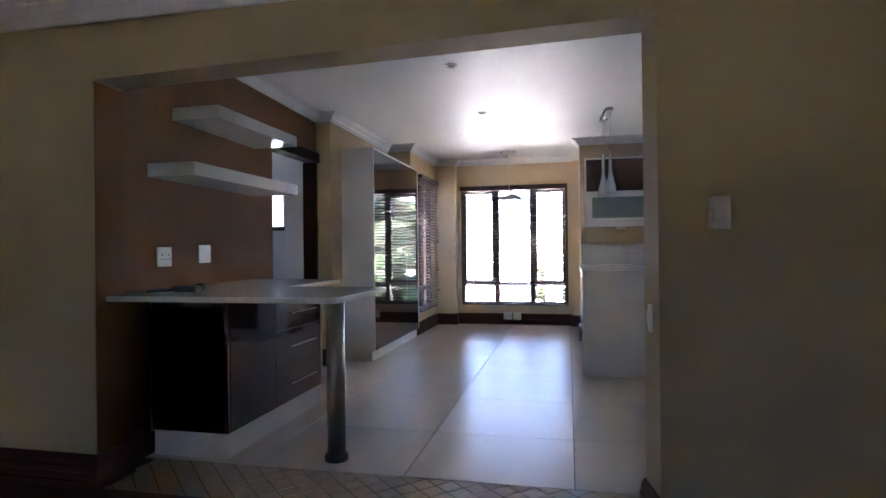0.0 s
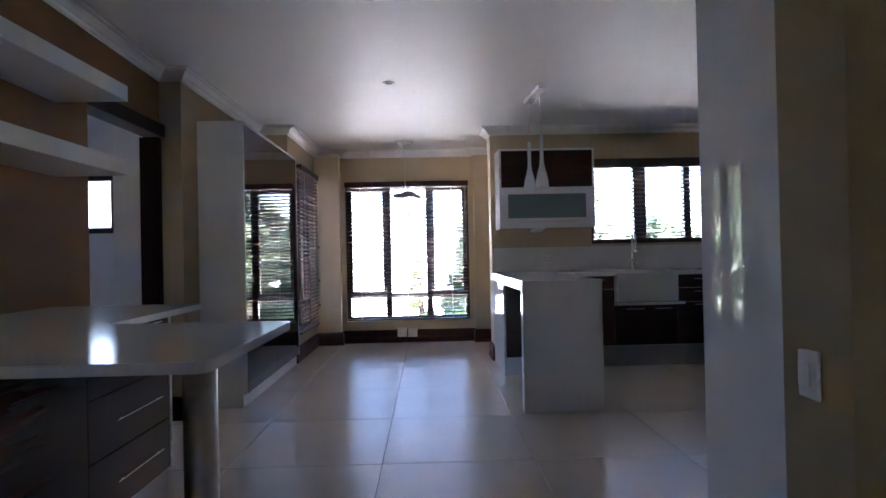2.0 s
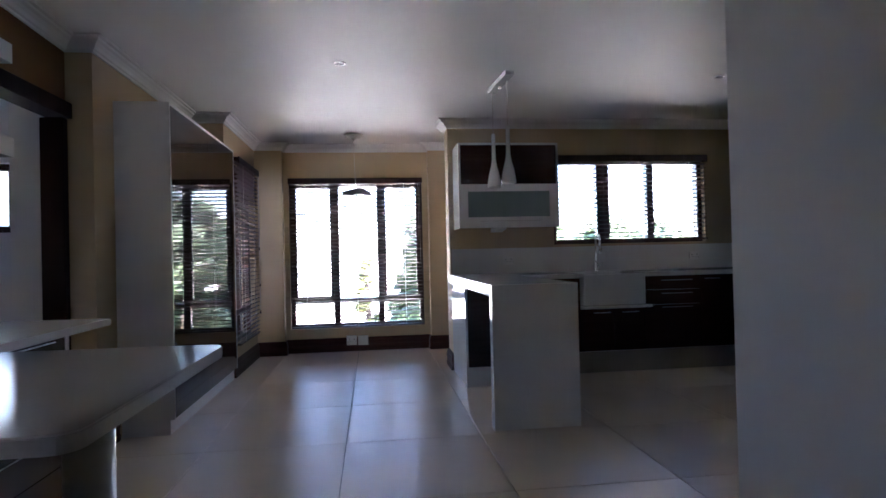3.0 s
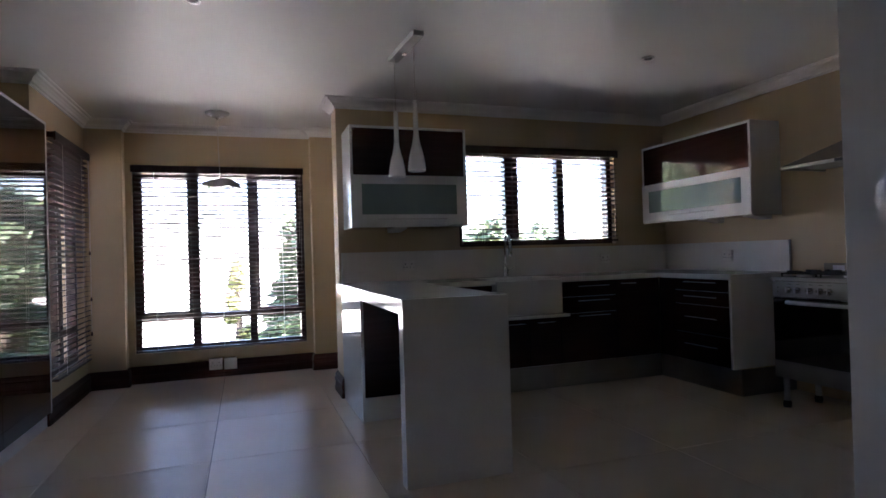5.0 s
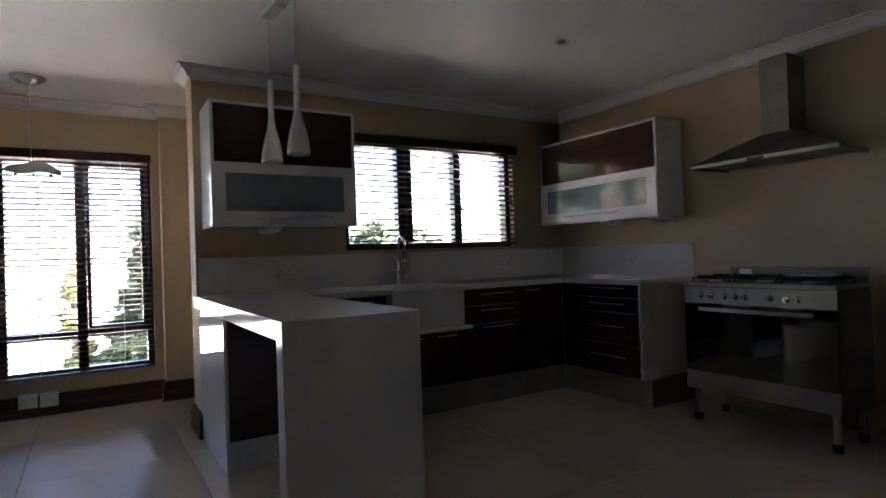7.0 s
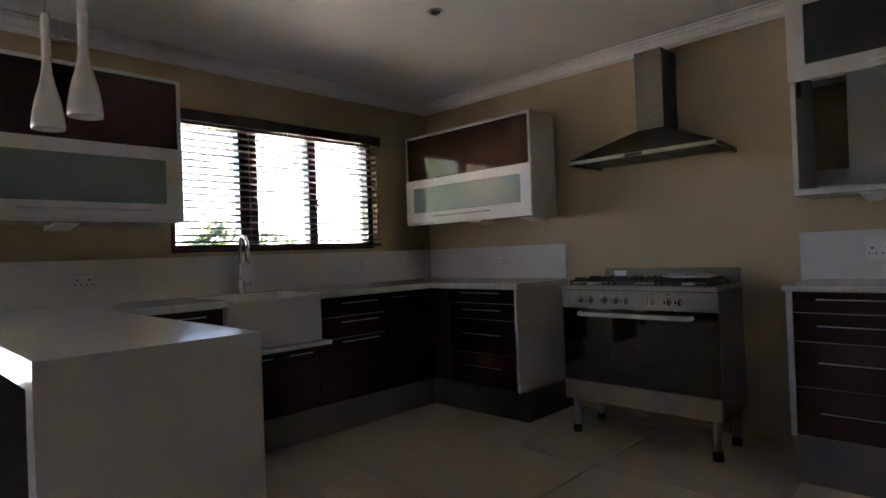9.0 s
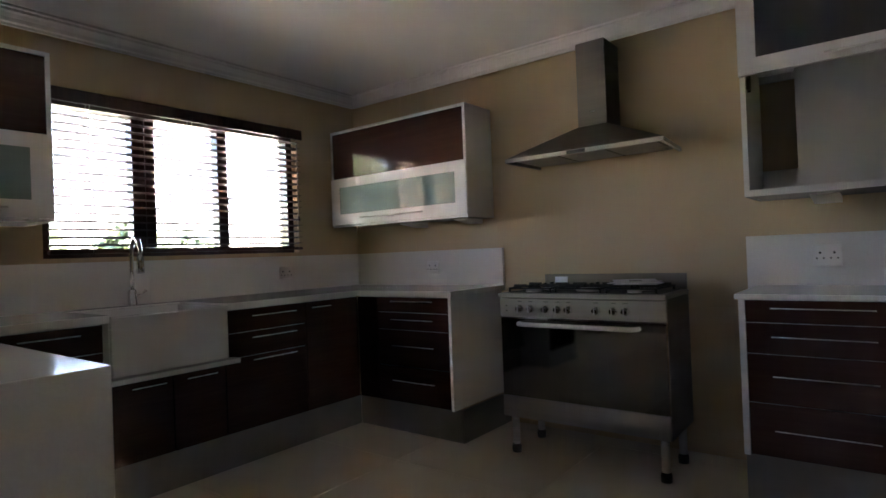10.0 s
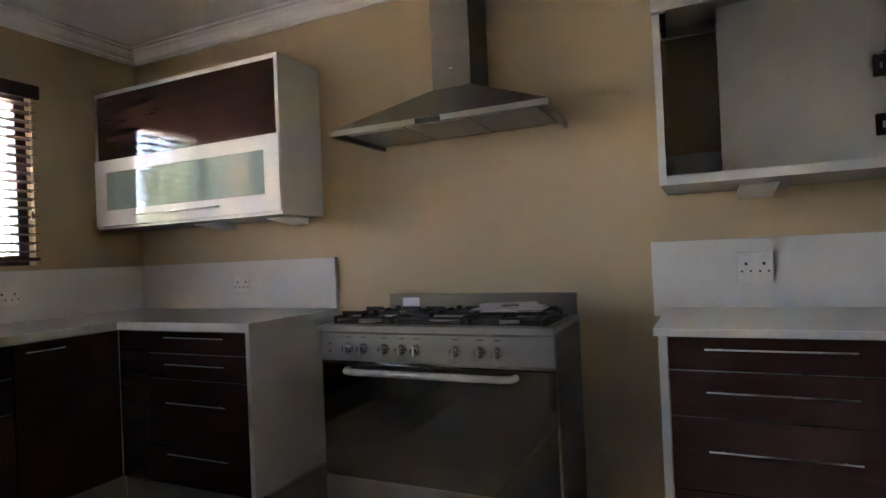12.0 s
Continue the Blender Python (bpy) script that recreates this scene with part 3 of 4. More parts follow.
for x_, y_ in ((0.995, 7.655), (1.045, 7.385)):
    part("cord", tube(bmesh.new(), [(x_, y_, ZC - 0.04), (x_, y_, 2.2), (x_, y_, 2.03)], 0.0022, 6), CORD, pl)
    part("shade", lathe(bmesh.new(), [(0.010, 2.038), (0.014, 2.036), (0.0155, 2.02), (0.0155, 1.85), (0.018, 1.82), (0.026, 1.775), (0.040, 1.725), (0.050, 1.67), (0.054, 1.63),
                                      (0.053, 1.615), (0.048, 1.615), (0.046, 1.63)], (x_, y_, 0), 28), SHADE, pl, "white opal glass bottle-shaped shade")

# light over the dining alcove
al = thing("alcove_light", (-0.135, 9.47, 1.75), "ceiling light with a wavy steel fitting hung on a thin cord", "pendant light")
part("ceiling_rose", lathe(bmesh.new(), [(0.008, -0.062), (0.016, -0.044), (0.030, -0.034), (0.070, -0.030), (0.098, -0.014), (0.104, -0.004), (0.104, 0.0)], (-0.135, 9.47, ZC), 32), STEEL, al, "round steel ceiling rose")
for k_ in range(5):
    a_ = k_ * 2 * math.pi / 5
    part("rose_screw", lathe(bmesh.new(), [(0.001, -0.036), (0.006, -0.034), (0.006, -0.02)], (-0.135 + 0.062 * math.cos(a_), 9.47 + 0.062 * math.sin(a_), ZC), 8), CHROME, al)
part("cord", tube(bmesh.new(), [(-0.135, 9.47, ZC - 0.04), (-0.133, 9.47, 2.1), (-0.125, 9.47, 1.82)], 0.0025, 6), CORD, al)
bm_ = bmesh.new()
rows_ = []
for k_ in range(25):
    u_ = -0.155 + 0.31 * k_ / 24
    zc_ = 1.775 + 0.007 * math.sin(u_ * 30) + 0.024 * math.cos(u_ * 11)
    w_ = 0.026 * (1 - (u_ / 0.175) ** 2) + 0.010
    rows_.append([bm_.verts.new((-0.115 + u_, 9.47 + s_ * 0.035, zc_ + t_ * w_)) for s_, t_ in ((-1, -1), (1, -1), (1, 1), (-1, 1))])
for p_, q_ in zip(rows_, rows_[1:]):
    for k_ in range(4):
        bm_.faces.new((p_[k_], p_[(k_ + 1) % 4], q_[(k_ + 1) % 4], q_[k_]))
bm_.faces.new(rows_[0])
bm_.faces.new(list(reversed(rows_[-1])))
bmesh.ops.recalc_face_normals(bm_, faces=bm_.faces[:])
part("fitting", bm_, SATIN, al, "wavy brushed steel fitting")
for x_ in (-0.215, -0.115, -0.02):
    part("bulb", lathe(bmesh.new(), [(0.001, -0.03), (0.011, -0.026), (0.013, -0.012), (0.012, 0.0)], (x_, 9.455, 1.768), 12), CHROME, al)


# ---------------------------------------------------------------- kitchen units
def base_unit(name, face, plane, depth, a0, a1, z0, z1, fronts, label, wen, group="base units", ends=(), back=None):
    """A base or wall cabinet: a melamine body, gloss fronts with bar handles, white end panels.
    fronts: (a0, a1, z0, z1, handle a0, handle a1, handle z)."""
    lo = front(face, plane, a0, a1, z0, z1, -depth, 0.0)
    t = thing(name, ((lo[0] + lo[1]) / 2, (lo[2] + lo[3]) / 2, z0), label, "cabinet", group)
    part("body", blocks(front(face, plane, a0 + 0.001, a1 - 0.001, z0, z1, -depth, -0.021)), MELAMINE, t)
    for b0, b1, c0, c1, h0, h1, hz in fronts:
        f = part("drawer_front" if (c1 - c0) < 0.32 else "door", blocks(front(face, plane, b0 + 0.0015, b1 - 0.0015, c0 + 0.0015, c1 - 0.0015, -0.020, 0.0), bevel=0.0012), wen, t, "dark wenge gloss front")
        if hz:
            part("handle", bar_handle(face, plane, h0, h1, hz), SATIN, f, "slim steel bar handle")
    for b0, b1 in ends:
        part("end_panel", blocks(front(face, plane, b0, b1, z0, z1, -depth, 0.004), bevel=0.001), LACQUER, t, "white gloss end panel")
    return t


# stove wall, north of the stove: four drawers between a white end panel and the corner
FX, FY = 3.455, 8.205          # front planes of the two runs
ZT = 0.868                     # under the worktops
base_unit("drawer_unit", "x-", FX, 0.57, 7.425, 8.03, 0.195, ZT,
          [(7.447, 8.03, 0.765, 0.862, 7.56, 7.90, 0.835), (7.447, 8.03, 0.655, 0.765, 7.56, 7.90, 0.72), (7.447, 8.03, 0.425, 0.655, 7.56, 7.90, 0.555), (7.447, 8.03, 0.20, 0.425, 7.56, 7.90, 0.335)],
          "wenge gloss unit of four drawers with a white end panel", WENGE_Y, ends=((7.425, 7.445),))
base_unit("corner_unit", "x-", FX, 0.57, 8.03, 8.2045, 0.195, ZT, [(8.03, 8.2045, 0.20, 0.862, 0, 0, 0)], "plain wenge gloss corner filler unit", WENGE_Y)
base_unit("corner_door_unit", "y-", FY, 0.57, 3.02, 3.4545, 0.195, ZT, [(3.02, 3.4545, 0.20, 0.862, 3.06, 3.21, 0.825)], "wenge gloss single-door corner unit", WENGE_X)
base_unit("drawer_unit", "y-", FY, 0.57, 2.476, 3.02, 0.195, ZT,
          [(2.476, 3.02, 0.735, 0.862, 2.64, 2.94, 0.82), (2.476, 3.02, 0.60, 0.735, 2.64, 2.94, 0.70), (2.476, 3.02, 0.20, 0.60, 2.64, 2.94, 0.575)],
          "wenge gloss unit of three drawers beside the sink", WENGE_X)
base_unit("sink_unit", "y-", FY, 0.57, 1.875, 2.475, 0.195, 0.585,
          [(1.875, 2.19, 0.20, 0.58, 1.99, 2.15, 0.545), (2.19, 2.475, 0.20, 0.58, 2.26, 2.42, 0.545)], "wenge gloss two-door unit below the sink", WENGE_X)
base_unit("narrow_unit", "y-", FY, 0.57, 1.34, 1.875, 0.195, ZT, [(1.34, 1.875, 0.735, 0.862, 1.55, 1.78, 0.825), (1.34, 1.875, 0.20, 0.735, 0, 0, 0)], "wenge gloss unit between sink and breakfast counter", WENGE_X)
pt = thing("plinth", (2.5, FY + 0.05, 0.0), "pale grey plinth under the base units", "plinth")
for b_ in ((1.34, FX + 0.045, FY + 0.045, FY + 0.063, 0.0, 0.194), (FX + 0.0455, FX + 0.063, 7.4135, FY + 0.045, 0.0, 0.194), (FX + 0.0455, XE - 0.001, 7.395, 7.413, 0.0, 0.194)):
    part("board", blocks(b_, bevel=0.001), PLINTH, pt)
# stove wall, south of the stove
base_unit("drawer_unit", "x-", 3.46, 0.58, 4.95, 5.90, 0.225, 0.8835,
          [(4.975, 5.876, 0.785, 0.880, 5.43, 5.78, 0.846), (4.975, 5.876, 0.655, 0.785, 5.43, 5.78, 0.728), (4.975, 5.876, 0.45, 0.655, 5.43, 5.78, 0.565), (4.975, 5.876, 0.23, 0.45, 5.43, 5.78, 0.342)],
          "wide wenge gloss unit of four drawers with a white end panel", WENGE_Y, ends=((5.877, 5.90),))
base_unit("drawer_unit", "x-", 3.46, 0.58, 4.21, 4.95, 0.225, 0.8835, [(4.22, 4.94, 0.23, 0.880, 4.6, 4.9, 0.82)], "wenge gloss base unit towards the arch wall", WENGE_Y)
solo("plinth", blocks((3.50, 3.518, 4.2, 5.90, 0.0, 0.225), bevel=0.001), PLINTH, "pale grey plinth under the drawers", "plinth")

# worktops and upstands
wt = thing("worktop", (3.0, 8.4, ZT), "white quartz L-shaped worktop", "worktop")
for b_ in ((1.301, 1.893, FY - 0.028, YN - 0.0225, ZT, 0.903), (1.893, 2.475, 8.665, YN - 0.0225, ZT, 0.903), (2.475, XE - 0.0225, FY - 0.028, YN - 0.0225, ZT, 0.903), (FX - 0.028, XE - 0.0225, 7.402, FY - 0.028, ZT, 0.903)):
    part("slab", blocks(b_, bevel=0.0012), QUARTZ, wt)
us = thing("upstand", (2.4, YN - 0.01, 0.870), "tall white quartz upstand behind the worktop", "upstand")
for b_ in ((0.80, 2.36, YN - 0.022, YN - 0.0005, 0.870, 1.150), (2.361, XE - 0.0005, YN - 0.022, YN - 0.0005, 0.870, 1.150), (XE - 0.022, XE - 0.0005, 7.405, YN - 0.0225, 0.870, 1.150)):
    part("panel", blocks(b_, bevel=0.001), QUARTZ, us)
solo("worktop", blocks((3.425, XE - 0.0225, 4.2, 5.91, 0.884, 0.906), bevel=0.002), QUARTZ, "white quartz worktop over the drawers", "worktop")
solo("upstand", blocks((XE - 0.022, XE, 4.2, 5.955, 0.872, 1.152), bevel=0.0015), QUARTZ, "tall white quartz upstand beside the stove", "upstand")

# sink and tap
sk = thing("sink", (2.2, 8.40, 0.59), "white fireclay butler sink on a quartz ledge", "sink")
bm_ = bmesh.new()
X0, X1, Y0, Y1, Z0, Z1 = 1.895, 2.473, 8.165, 8.663, 0.615, 0.893
for b_ in ((X0, X1, Y0, Y0 + 0.03, Z0, Z1), (X0, X1, Y1 - 0.03, Y1, Z0, Z1), (X0, X0 + 0.03, Y0 + 0.03, Y1 - 0.03, Z0, Z1), (X1 - 0.03, X1, Y0 + 0.03, Y1 - 0.03, Z0, Z1), (X0 + 0.03, X1 - 0.03, Y0 + 0.03, Y1 - 0.03, Z0, Z0 + 0.04)):
    block(bm_, *b_, bevel=0.006, seg=2)
part("basin", bm_, CERAMIC, sk)
part("ledge", blocks((1.876, 2.518, 8.130, 8.204, 0.588, 0.612), (1.876, 2.4745, 8.2045, 8.66, 0.588, 0.612), bevel=0.002), QUARTZ, sk, "white quartz ledge under the basin")
part("drain", lathe(bmesh.new(), [(0.03, 0.0), (0.03, 0.004), (0.001, 0.005)], (2.2, 8.42, Z0 + 0.04), 20), CHROME, sk)
fx, fy = 2.235, 8.715
tp = thing("tap", (fx, fy, 0.903), "tall chrome kitchen mixer tap with a pull-down head", "tap")
part("base", lathe(bmesh.new(), [(0.030, 0.0), (0.030, 0.006), (0.024, 0.010), (0.024, 0.075), (0.020, 0.085), (0.0165, 0.09)], (fx, fy, 0.903), 24), CHROME, tp)
arc = [(fx, fy, 0.99), (fx, fy, 1.10), (fx, fy, 1.20)] + [(fx, fy - 0.052 + 0.052 * math.cos(a), 1.20 + 0.075 * math.sin(a)) for a in [k * math.pi / 10 for k in range(1, 11)]] + [(fx, fy - 0.104, 1.18)]
part("neck", tube(bmesh.new(), arc, 0.0115, 12), CHROME, tp)
part("spray_head", lathe(bmesh.new(), [(0.013, 1.185), (0.017, 1.17), (0.019, 1.12), (0.021, 1.085), (0.018, 1.08)], (fx, fy - 0.104, 0), 18), CHROME, tp)
part("lever", tube(bmesh.new(), [(fx + 0.02, fy, 0.955), (fx + 0.05, fy - 0.01, 0.965), (fx + 0.068, fy - 0.02, 0.985)], 0.006, 10), CHROME, tp)

# breakfast counter: a waterfall slab with a cabinet at the wall end
bc = thing("breakfast_counter", (1.04, 7.6, 0.0), "white quartz breakfast counter with a waterfall end", "counter")
bm_ = bmesh.new()
fold_ = [(6.757, 0.0), (6.757, 0.905), (8.205, 0.905), (8.205, 0.830), (6.832, 0.830), (6.832, 0.0)]
near_ = [bm_.verts.new((0.762, y, z)) for y, z in fold_]
far_ = [bm_.verts.new((1.318, y, z)) for y, z in fold_]
bm_.faces.new(near_)
bm_.faces.new(list(reversed(far_)))
for k_ in range(6):
    bm_.faces.new((near_[k_], far_[k_], far_[(k_ + 1) % 6], near_[(k_ + 1) % 6]))
bmesh.ops.recalc_face_normals(bm_, faces=bm_.faces[:])
bmesh.ops.bevel(bm_, geom=bm_.edges[:], offset=0.002, segments=1, affect="EDGES", profile=0.5)
part("waterfall_slab", bm_, QUARTZ, bc)
part("counter_end", blocks((0.762, 1.30, 8.2055, YN - 0.024, 0.830, 0.905)), QUARTZ, bc)
ic = thing("counter_cabinet", (1.04, 8.2, 0.0), "white gloss cabinet with a wenge back under the breakfast counter", "cabinet")
part("side_panel", blocks((0.782, 0.800, 7.92, 8.683, 0.0, 0.828), bevel=0.001), LACQUER, ic, "white gloss side panel")
part("back_panel", blocks((0.801, 1.318, 7.932, 7.950, 0.165, 0.828), bevel=0.001), WENGE_X, ic, "dark wenge gloss back panel")
part("kick_panel", blocks((0.801, 1.30, 7.95, 7.965, 0.0, 0.163), bevel=0.001), LACQUER, ic)
part("body", blocks((0.801, 1.31, 7.966, 8.74, 0.0, 0.828)), MELAMINE, ic)


def wedge(lim, face):
    """A bracket that tapers to nothing towards the front."""
    bm = blocks(lim)
    ax, lo, hi = (0, lim[0], lim[1]) if face[0] == "x" else (1, lim[2], lim[3])
    tip = lo if face.endswith("-") else hi
    for v in bm.verts:
        if abs(v.co[ax] - tip) < 1e-5 and v.co.z < lim[5] - 1e-4:
            v.co.z = lim[5] - 0.004
    return bm


def wall_unit(face, plane, depth, a0, a1, z0, zm, z1, g0, g1, h0, h1, wen, label, brackets):
    """A wall cabinet in a white frame: a wenge panel above, a white flap with frosted glass below."""
    lo = front(face, plane, a0, a1, z0, z1, -depth, 0.0)
    t = thing("wall_cabinet", ((lo[0] + lo[1]) / 2, (lo[2] + lo[3]) / 2, z0), label, "cabinet", "wall cabinets")
    w = 0.020
    for nm, b in (("side_panel", (a0, a0 + w, z0, z1, -depth, 0.0)), ("side_panel", (a1 - w, a1, z0, z1, -depth, 0.0)), ("top_panel", (a0 + w, a1 - w, z1 - w, z1, -depth, 0.0)),
                  ("bottom_panel", (a0 + w, a1 - w, z0, z0 + w * 0.6, -depth, 0.0)), ("back_panel", (a0 + w, a1 - w, z0 + w, z1 - w, -depth, -depth + 0.01))):
        part(nm, blocks(front(face, plane, *b), bevel=0.001), LACQUER, t)
    part("upper_panel", blocks(front(face, plane, a0 + w + 0.001, a1 - w - 0.001, zm + 0.001, z1 - w - 0.001, -0.018, -0.002), bevel=0.001), wen, t, "dark wenge gloss panel")
    fl = part("flap", blocks(front(face, plane, a0 + 0.002, g0, z0 + 0.016, zm - 0.001, 0.001, 0.009), front(face, plane, g1, a1 - 0.002, z0 + 0.016, zm - 0.001, 0.001, 0.009),
                             front(face, plane, g0, g1, z0 + 0.016, z0 + 0.098, 0.001, 0.009), front(face, plane, g0, g1, zm - 0.068, zm - 0.001, 0.001, 0.009)), LACQUER, t, "white gloss lift-up flap")
    part("glass", blocks(front(face, plane, g0 + 0.0005, g1 - 0.0005, z0 + 0.0985, zm - 0.0685, 0.002, 0.0075)), FROST, fl, "frosted green glass")
    part("handle", bar_handle(face, plane + (0.009 if face.endswith("+") else -0.009), h0, h1, z0 + 0.060, 0.022, 0.0042), SATIN, fl, "slim steel bar handle")
    for b in brackets:
        part("hanging_bracket", wedge(front(face, plane, b - 0.055, b + 0.055, z0 - 0.030, z0 - 0.0005, -depth + 0.001, -depth * 0.4), face), PLASTIC, t, "white wedge bracket")
    return t


wall_unit("y-", 8.432, 0.357, 0.832, 1.776, 1.338, 1.740, 2.122, 0.915, 1.685, 1.02, 1.59, WENGE_X, "white wall cabinet with frosted glass flap beside the sink window", (1.25,))
wall_unit("x-", 3.736, 0.303, 7.472, 8.732, 1.352, 1.718, 2.080, 7.562, 8.640, 7.82, 8.41, WENGE_Y, "white wall cabinet with frosted glass flap beside the cooker hood", (7.62, 8.1))

# wall cabinet south of the stove, its flap raised
rc = thing("open_wall_cabinet", (3.87, 5.4, 1.335), "white wall cabinet with its glass flap raised, shelf empty", "cabinet")
XR = 3.642
for nm_, lim_ in (("side_panel", (XR, XE, 5.867, 5.889, 1.325, 2.30)), ("bottom_panel", (XR, XE, 4.70, 5.867, 1.325, 1.354)), ("top_panel", (XR, XE, 4.70, 5.867, 2.28, 2.30)),
                  ("side_panel", (XR, XE, 4.70, 4.722, 1.354, 2.28)), ("shelf", (XR + 0.02, XE, 4.722, 5.867, 1.945, 1.963)), ("back_rail", (XE - 0.016, XE, 5.26, 5.867, 1.354, 1.472)),
                  ("back_rail", (XE - 0.016, XE, 5.26, 5.867, 1.910, 1.944))):
    part(nm_, blocks(lim_, bevel=0.001), LACQUER, rc)
part("back_panel", blocks((3.89, 3.905, 5.283, 5.702, 1.355, 1.944)), MELAMINE, rc, "grey white back board pushed aside")
part("inner_panel", blocks((3.932, 3.946, 4.722, 5.40, 1.355, 1.944), bevel=0.001), MELAMINE, rc)
fl_ = part("flap", blocks((XR - 0.024, XR - 0.002, 5.818, 5.890, 1.864, 2.288), (XR - 0.024, XR - 0.002, 4.70, 4.78, 1.864, 2.288), (XR - 0.024, XR - 0.002, 4.78, 5.818, 1.864, 1.936), (XR - 0.024, XR - 0.002, 4.78, 5.818, 2.22, 2.288)), LACQUER, rc, "white gloss raised flap")
part("glass", blocks((XR - 0.016, XR - 0.008, 4.7805, 5.8175, 1.9365, 2.2195)), SMOKED, fl_, "smoky cabinet glass")
part("handle", bar_handle("x-", XR - 0.024, 4.95, 5.567, 1.888, 0.028, 0.006), SATIN, fl_, "slim steel bar handle")
for z_ in (1.672, 1.487):
    h_ = part("hinge", blocks((3.918, 3.9318, 5.10, 5.264, z_ - 0.034, z_ + 0.034), bevel=0.003), DARKMETAL, rc, "dark steel hinge plate")
    for y_ in (5.245, 5.205, 5.165):
        part("lever", blocks((3.912, 3.9178, y_ - 0.003, y_ + 0.003, z_ - 0.012, z_ + 0.008), bevel=0.001), PLASTIC, h_, "small white lever")
    part("marking", blocks((3.9308, 3.9319, 5.19, 5.235, z_ + 0.040, z_ + 0.046)), DARKMETAL, rc)
part("gas_strut", joined(tube(bmesh.new(), [(3.668, 5.858, 1.944), (3.672, 5.858, 1.86), (3.68, 5.858, 1.80)], 0.008, 8), blocks((3.66, 3.69, 5.850, 5.8665, 1.81, 1.90), bevel=0.003)), DARKMETAL, rc, "dark gas strut")
for b_ in (5.60, 5.02):
    part("hanging_bracket", wedge((3.80, XE - 0.001, b_ - 0.055, b_ + 0.055, 1.293, 1.3245), "x-"), PLASTIC, rc, "white wedge bracket")

# ---------------------------------------------------------------- cooker hood
hd = thing("cooker_hood", (3.83, 6.672, 1.63), "steel pyramid cooker hood with a square chimney", "cooker hood")
HY0, HY1, HX = 6.225, 7.119, 3.622
HB = 6.253                     # the right flank runs in a little towards the wall
# the lip keeps the plain steel; the other parts carry the darkened reflection colour
part("front_rim", blocks((HX, HX + 0.014, HY0, 6.63, 1.632, 1.654), (HX, HX + 0.014, 6.735, HY1, 1.632, 1.654), bevel=0.001), STEEL, hd, "bright brushed steel lip")
part("side_rim", prism([(HX + 0.0145, HY0), (XE, HB), (XE, HB + 0.014), (HX + 0.0145, HY0 + 0.014)], 1.632, 1.654), DIMSTEEL, hd)
part("side_rim", blocks((HX + 0.0145, XE, HY1 - 0.014, HY1, 1.632, 1.654)), DIMSTEEL, hd)
part("control_strip", blocks((HX - 0.001, HX + 0.013, 6.6305, 6.7345, 1.634, 1.653), bevel=0.001), BLACK, hd, "black button strip")
bm_ = bmesh.new()
lo_ = [bm_.verts.new(p) for p in ((HX, HY0, 1.654), (HX, HY1, 1.654), (XE, HY1, 1.654), (XE, HB, 1.654))]
CX, CY0, CY1, CZ = 3.83, 6.583, 6.752, 1.812
hi_ = [bm_.verts.new(p) for p in ((CX, CY0, CZ), (CX, CY1, CZ), (XE, CY1, CZ), (XE, CY0, CZ))]
for k_ in range(4):
    bm_.faces.new((lo_[k_], lo_[(k_ + 1) % 4], hi_[(k_ + 1) % 4], hi_[k_]))
bm_.faces.new(list(reversed(lo_)))
bm_.faces.new(hi_)
bmesh.ops.recalc_face_normals(bm_, faces=bm_.faces[:])
part("canopy", bm_, DIMSTEEL, hd)
part("chimney", blocks((CX, XE, CY0, CY1, CZ, 2.285), bevel=0.002), DIMSTEEL, hd)
part("badge", blocks((CX - 0.002, CX, 6.655, 6.675, 1.885, 1.892)), CHROME, hd)
for k_ in range(3):
    y_ = HY0 + 0.05 + k_ * 0.268
    part("filter", blocks((HX + 0.05, XE - 0.08, y_, y_ + 0.258, 1.636, 1.648), bevel=0.003), FILTER, hd, "grease filter mesh")
part("light_bar", blocks((XE - 0.07, XE - 0.045, HY0 + 0.1, HY1 - 0.1, 1.638, 1.648), bevel=0.002), CHROME, hd)

# ---------------------------------------------------------------- range cooker
st = thing("range_cooker", (3.76, 6.67, 0.0), "wide stainless steel range cooker with gas hob and dark glass oven", "cooker")
SX, SY0, SY1 = 3.505, 6.212, 7.118
# body and splash back: reflection of the brown wall put into the steel colour
part("body", blocks((SX + 0.022, 3.898, SY0, SY1, 0.205, 0.868), bevel=0.003), DIMSTEEL, st)
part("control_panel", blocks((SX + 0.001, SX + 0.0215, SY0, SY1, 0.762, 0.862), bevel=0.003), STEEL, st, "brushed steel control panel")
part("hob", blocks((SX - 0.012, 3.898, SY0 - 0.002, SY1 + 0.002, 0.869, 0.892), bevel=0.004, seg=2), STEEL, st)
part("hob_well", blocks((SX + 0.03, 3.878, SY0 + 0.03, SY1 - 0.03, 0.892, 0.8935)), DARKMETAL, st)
part("splash_back", blocks((3.883, 3.898, SY0 + 0.004, SY1 - 0.09, 0.8925, 0.976), bevel=0.002), DIMSTEEL, st)
dr = part("oven_door", blocks((SX, SX + 0.021, SY0 + 0.002, SY1 - 0.002, 0.325, 0.752), bevel=0.003), OVENGLASS, st, "dark mirrored glass oven door")
bend_ = [(SX, 6.345, 0.727), (SX - 0.016, 6.346, 0.727), (SX - 0.029, 6.352, 0.727), (SX - 0.037, 6.366, 0.727), (SX - 0.040, 6.39, 0.727)]
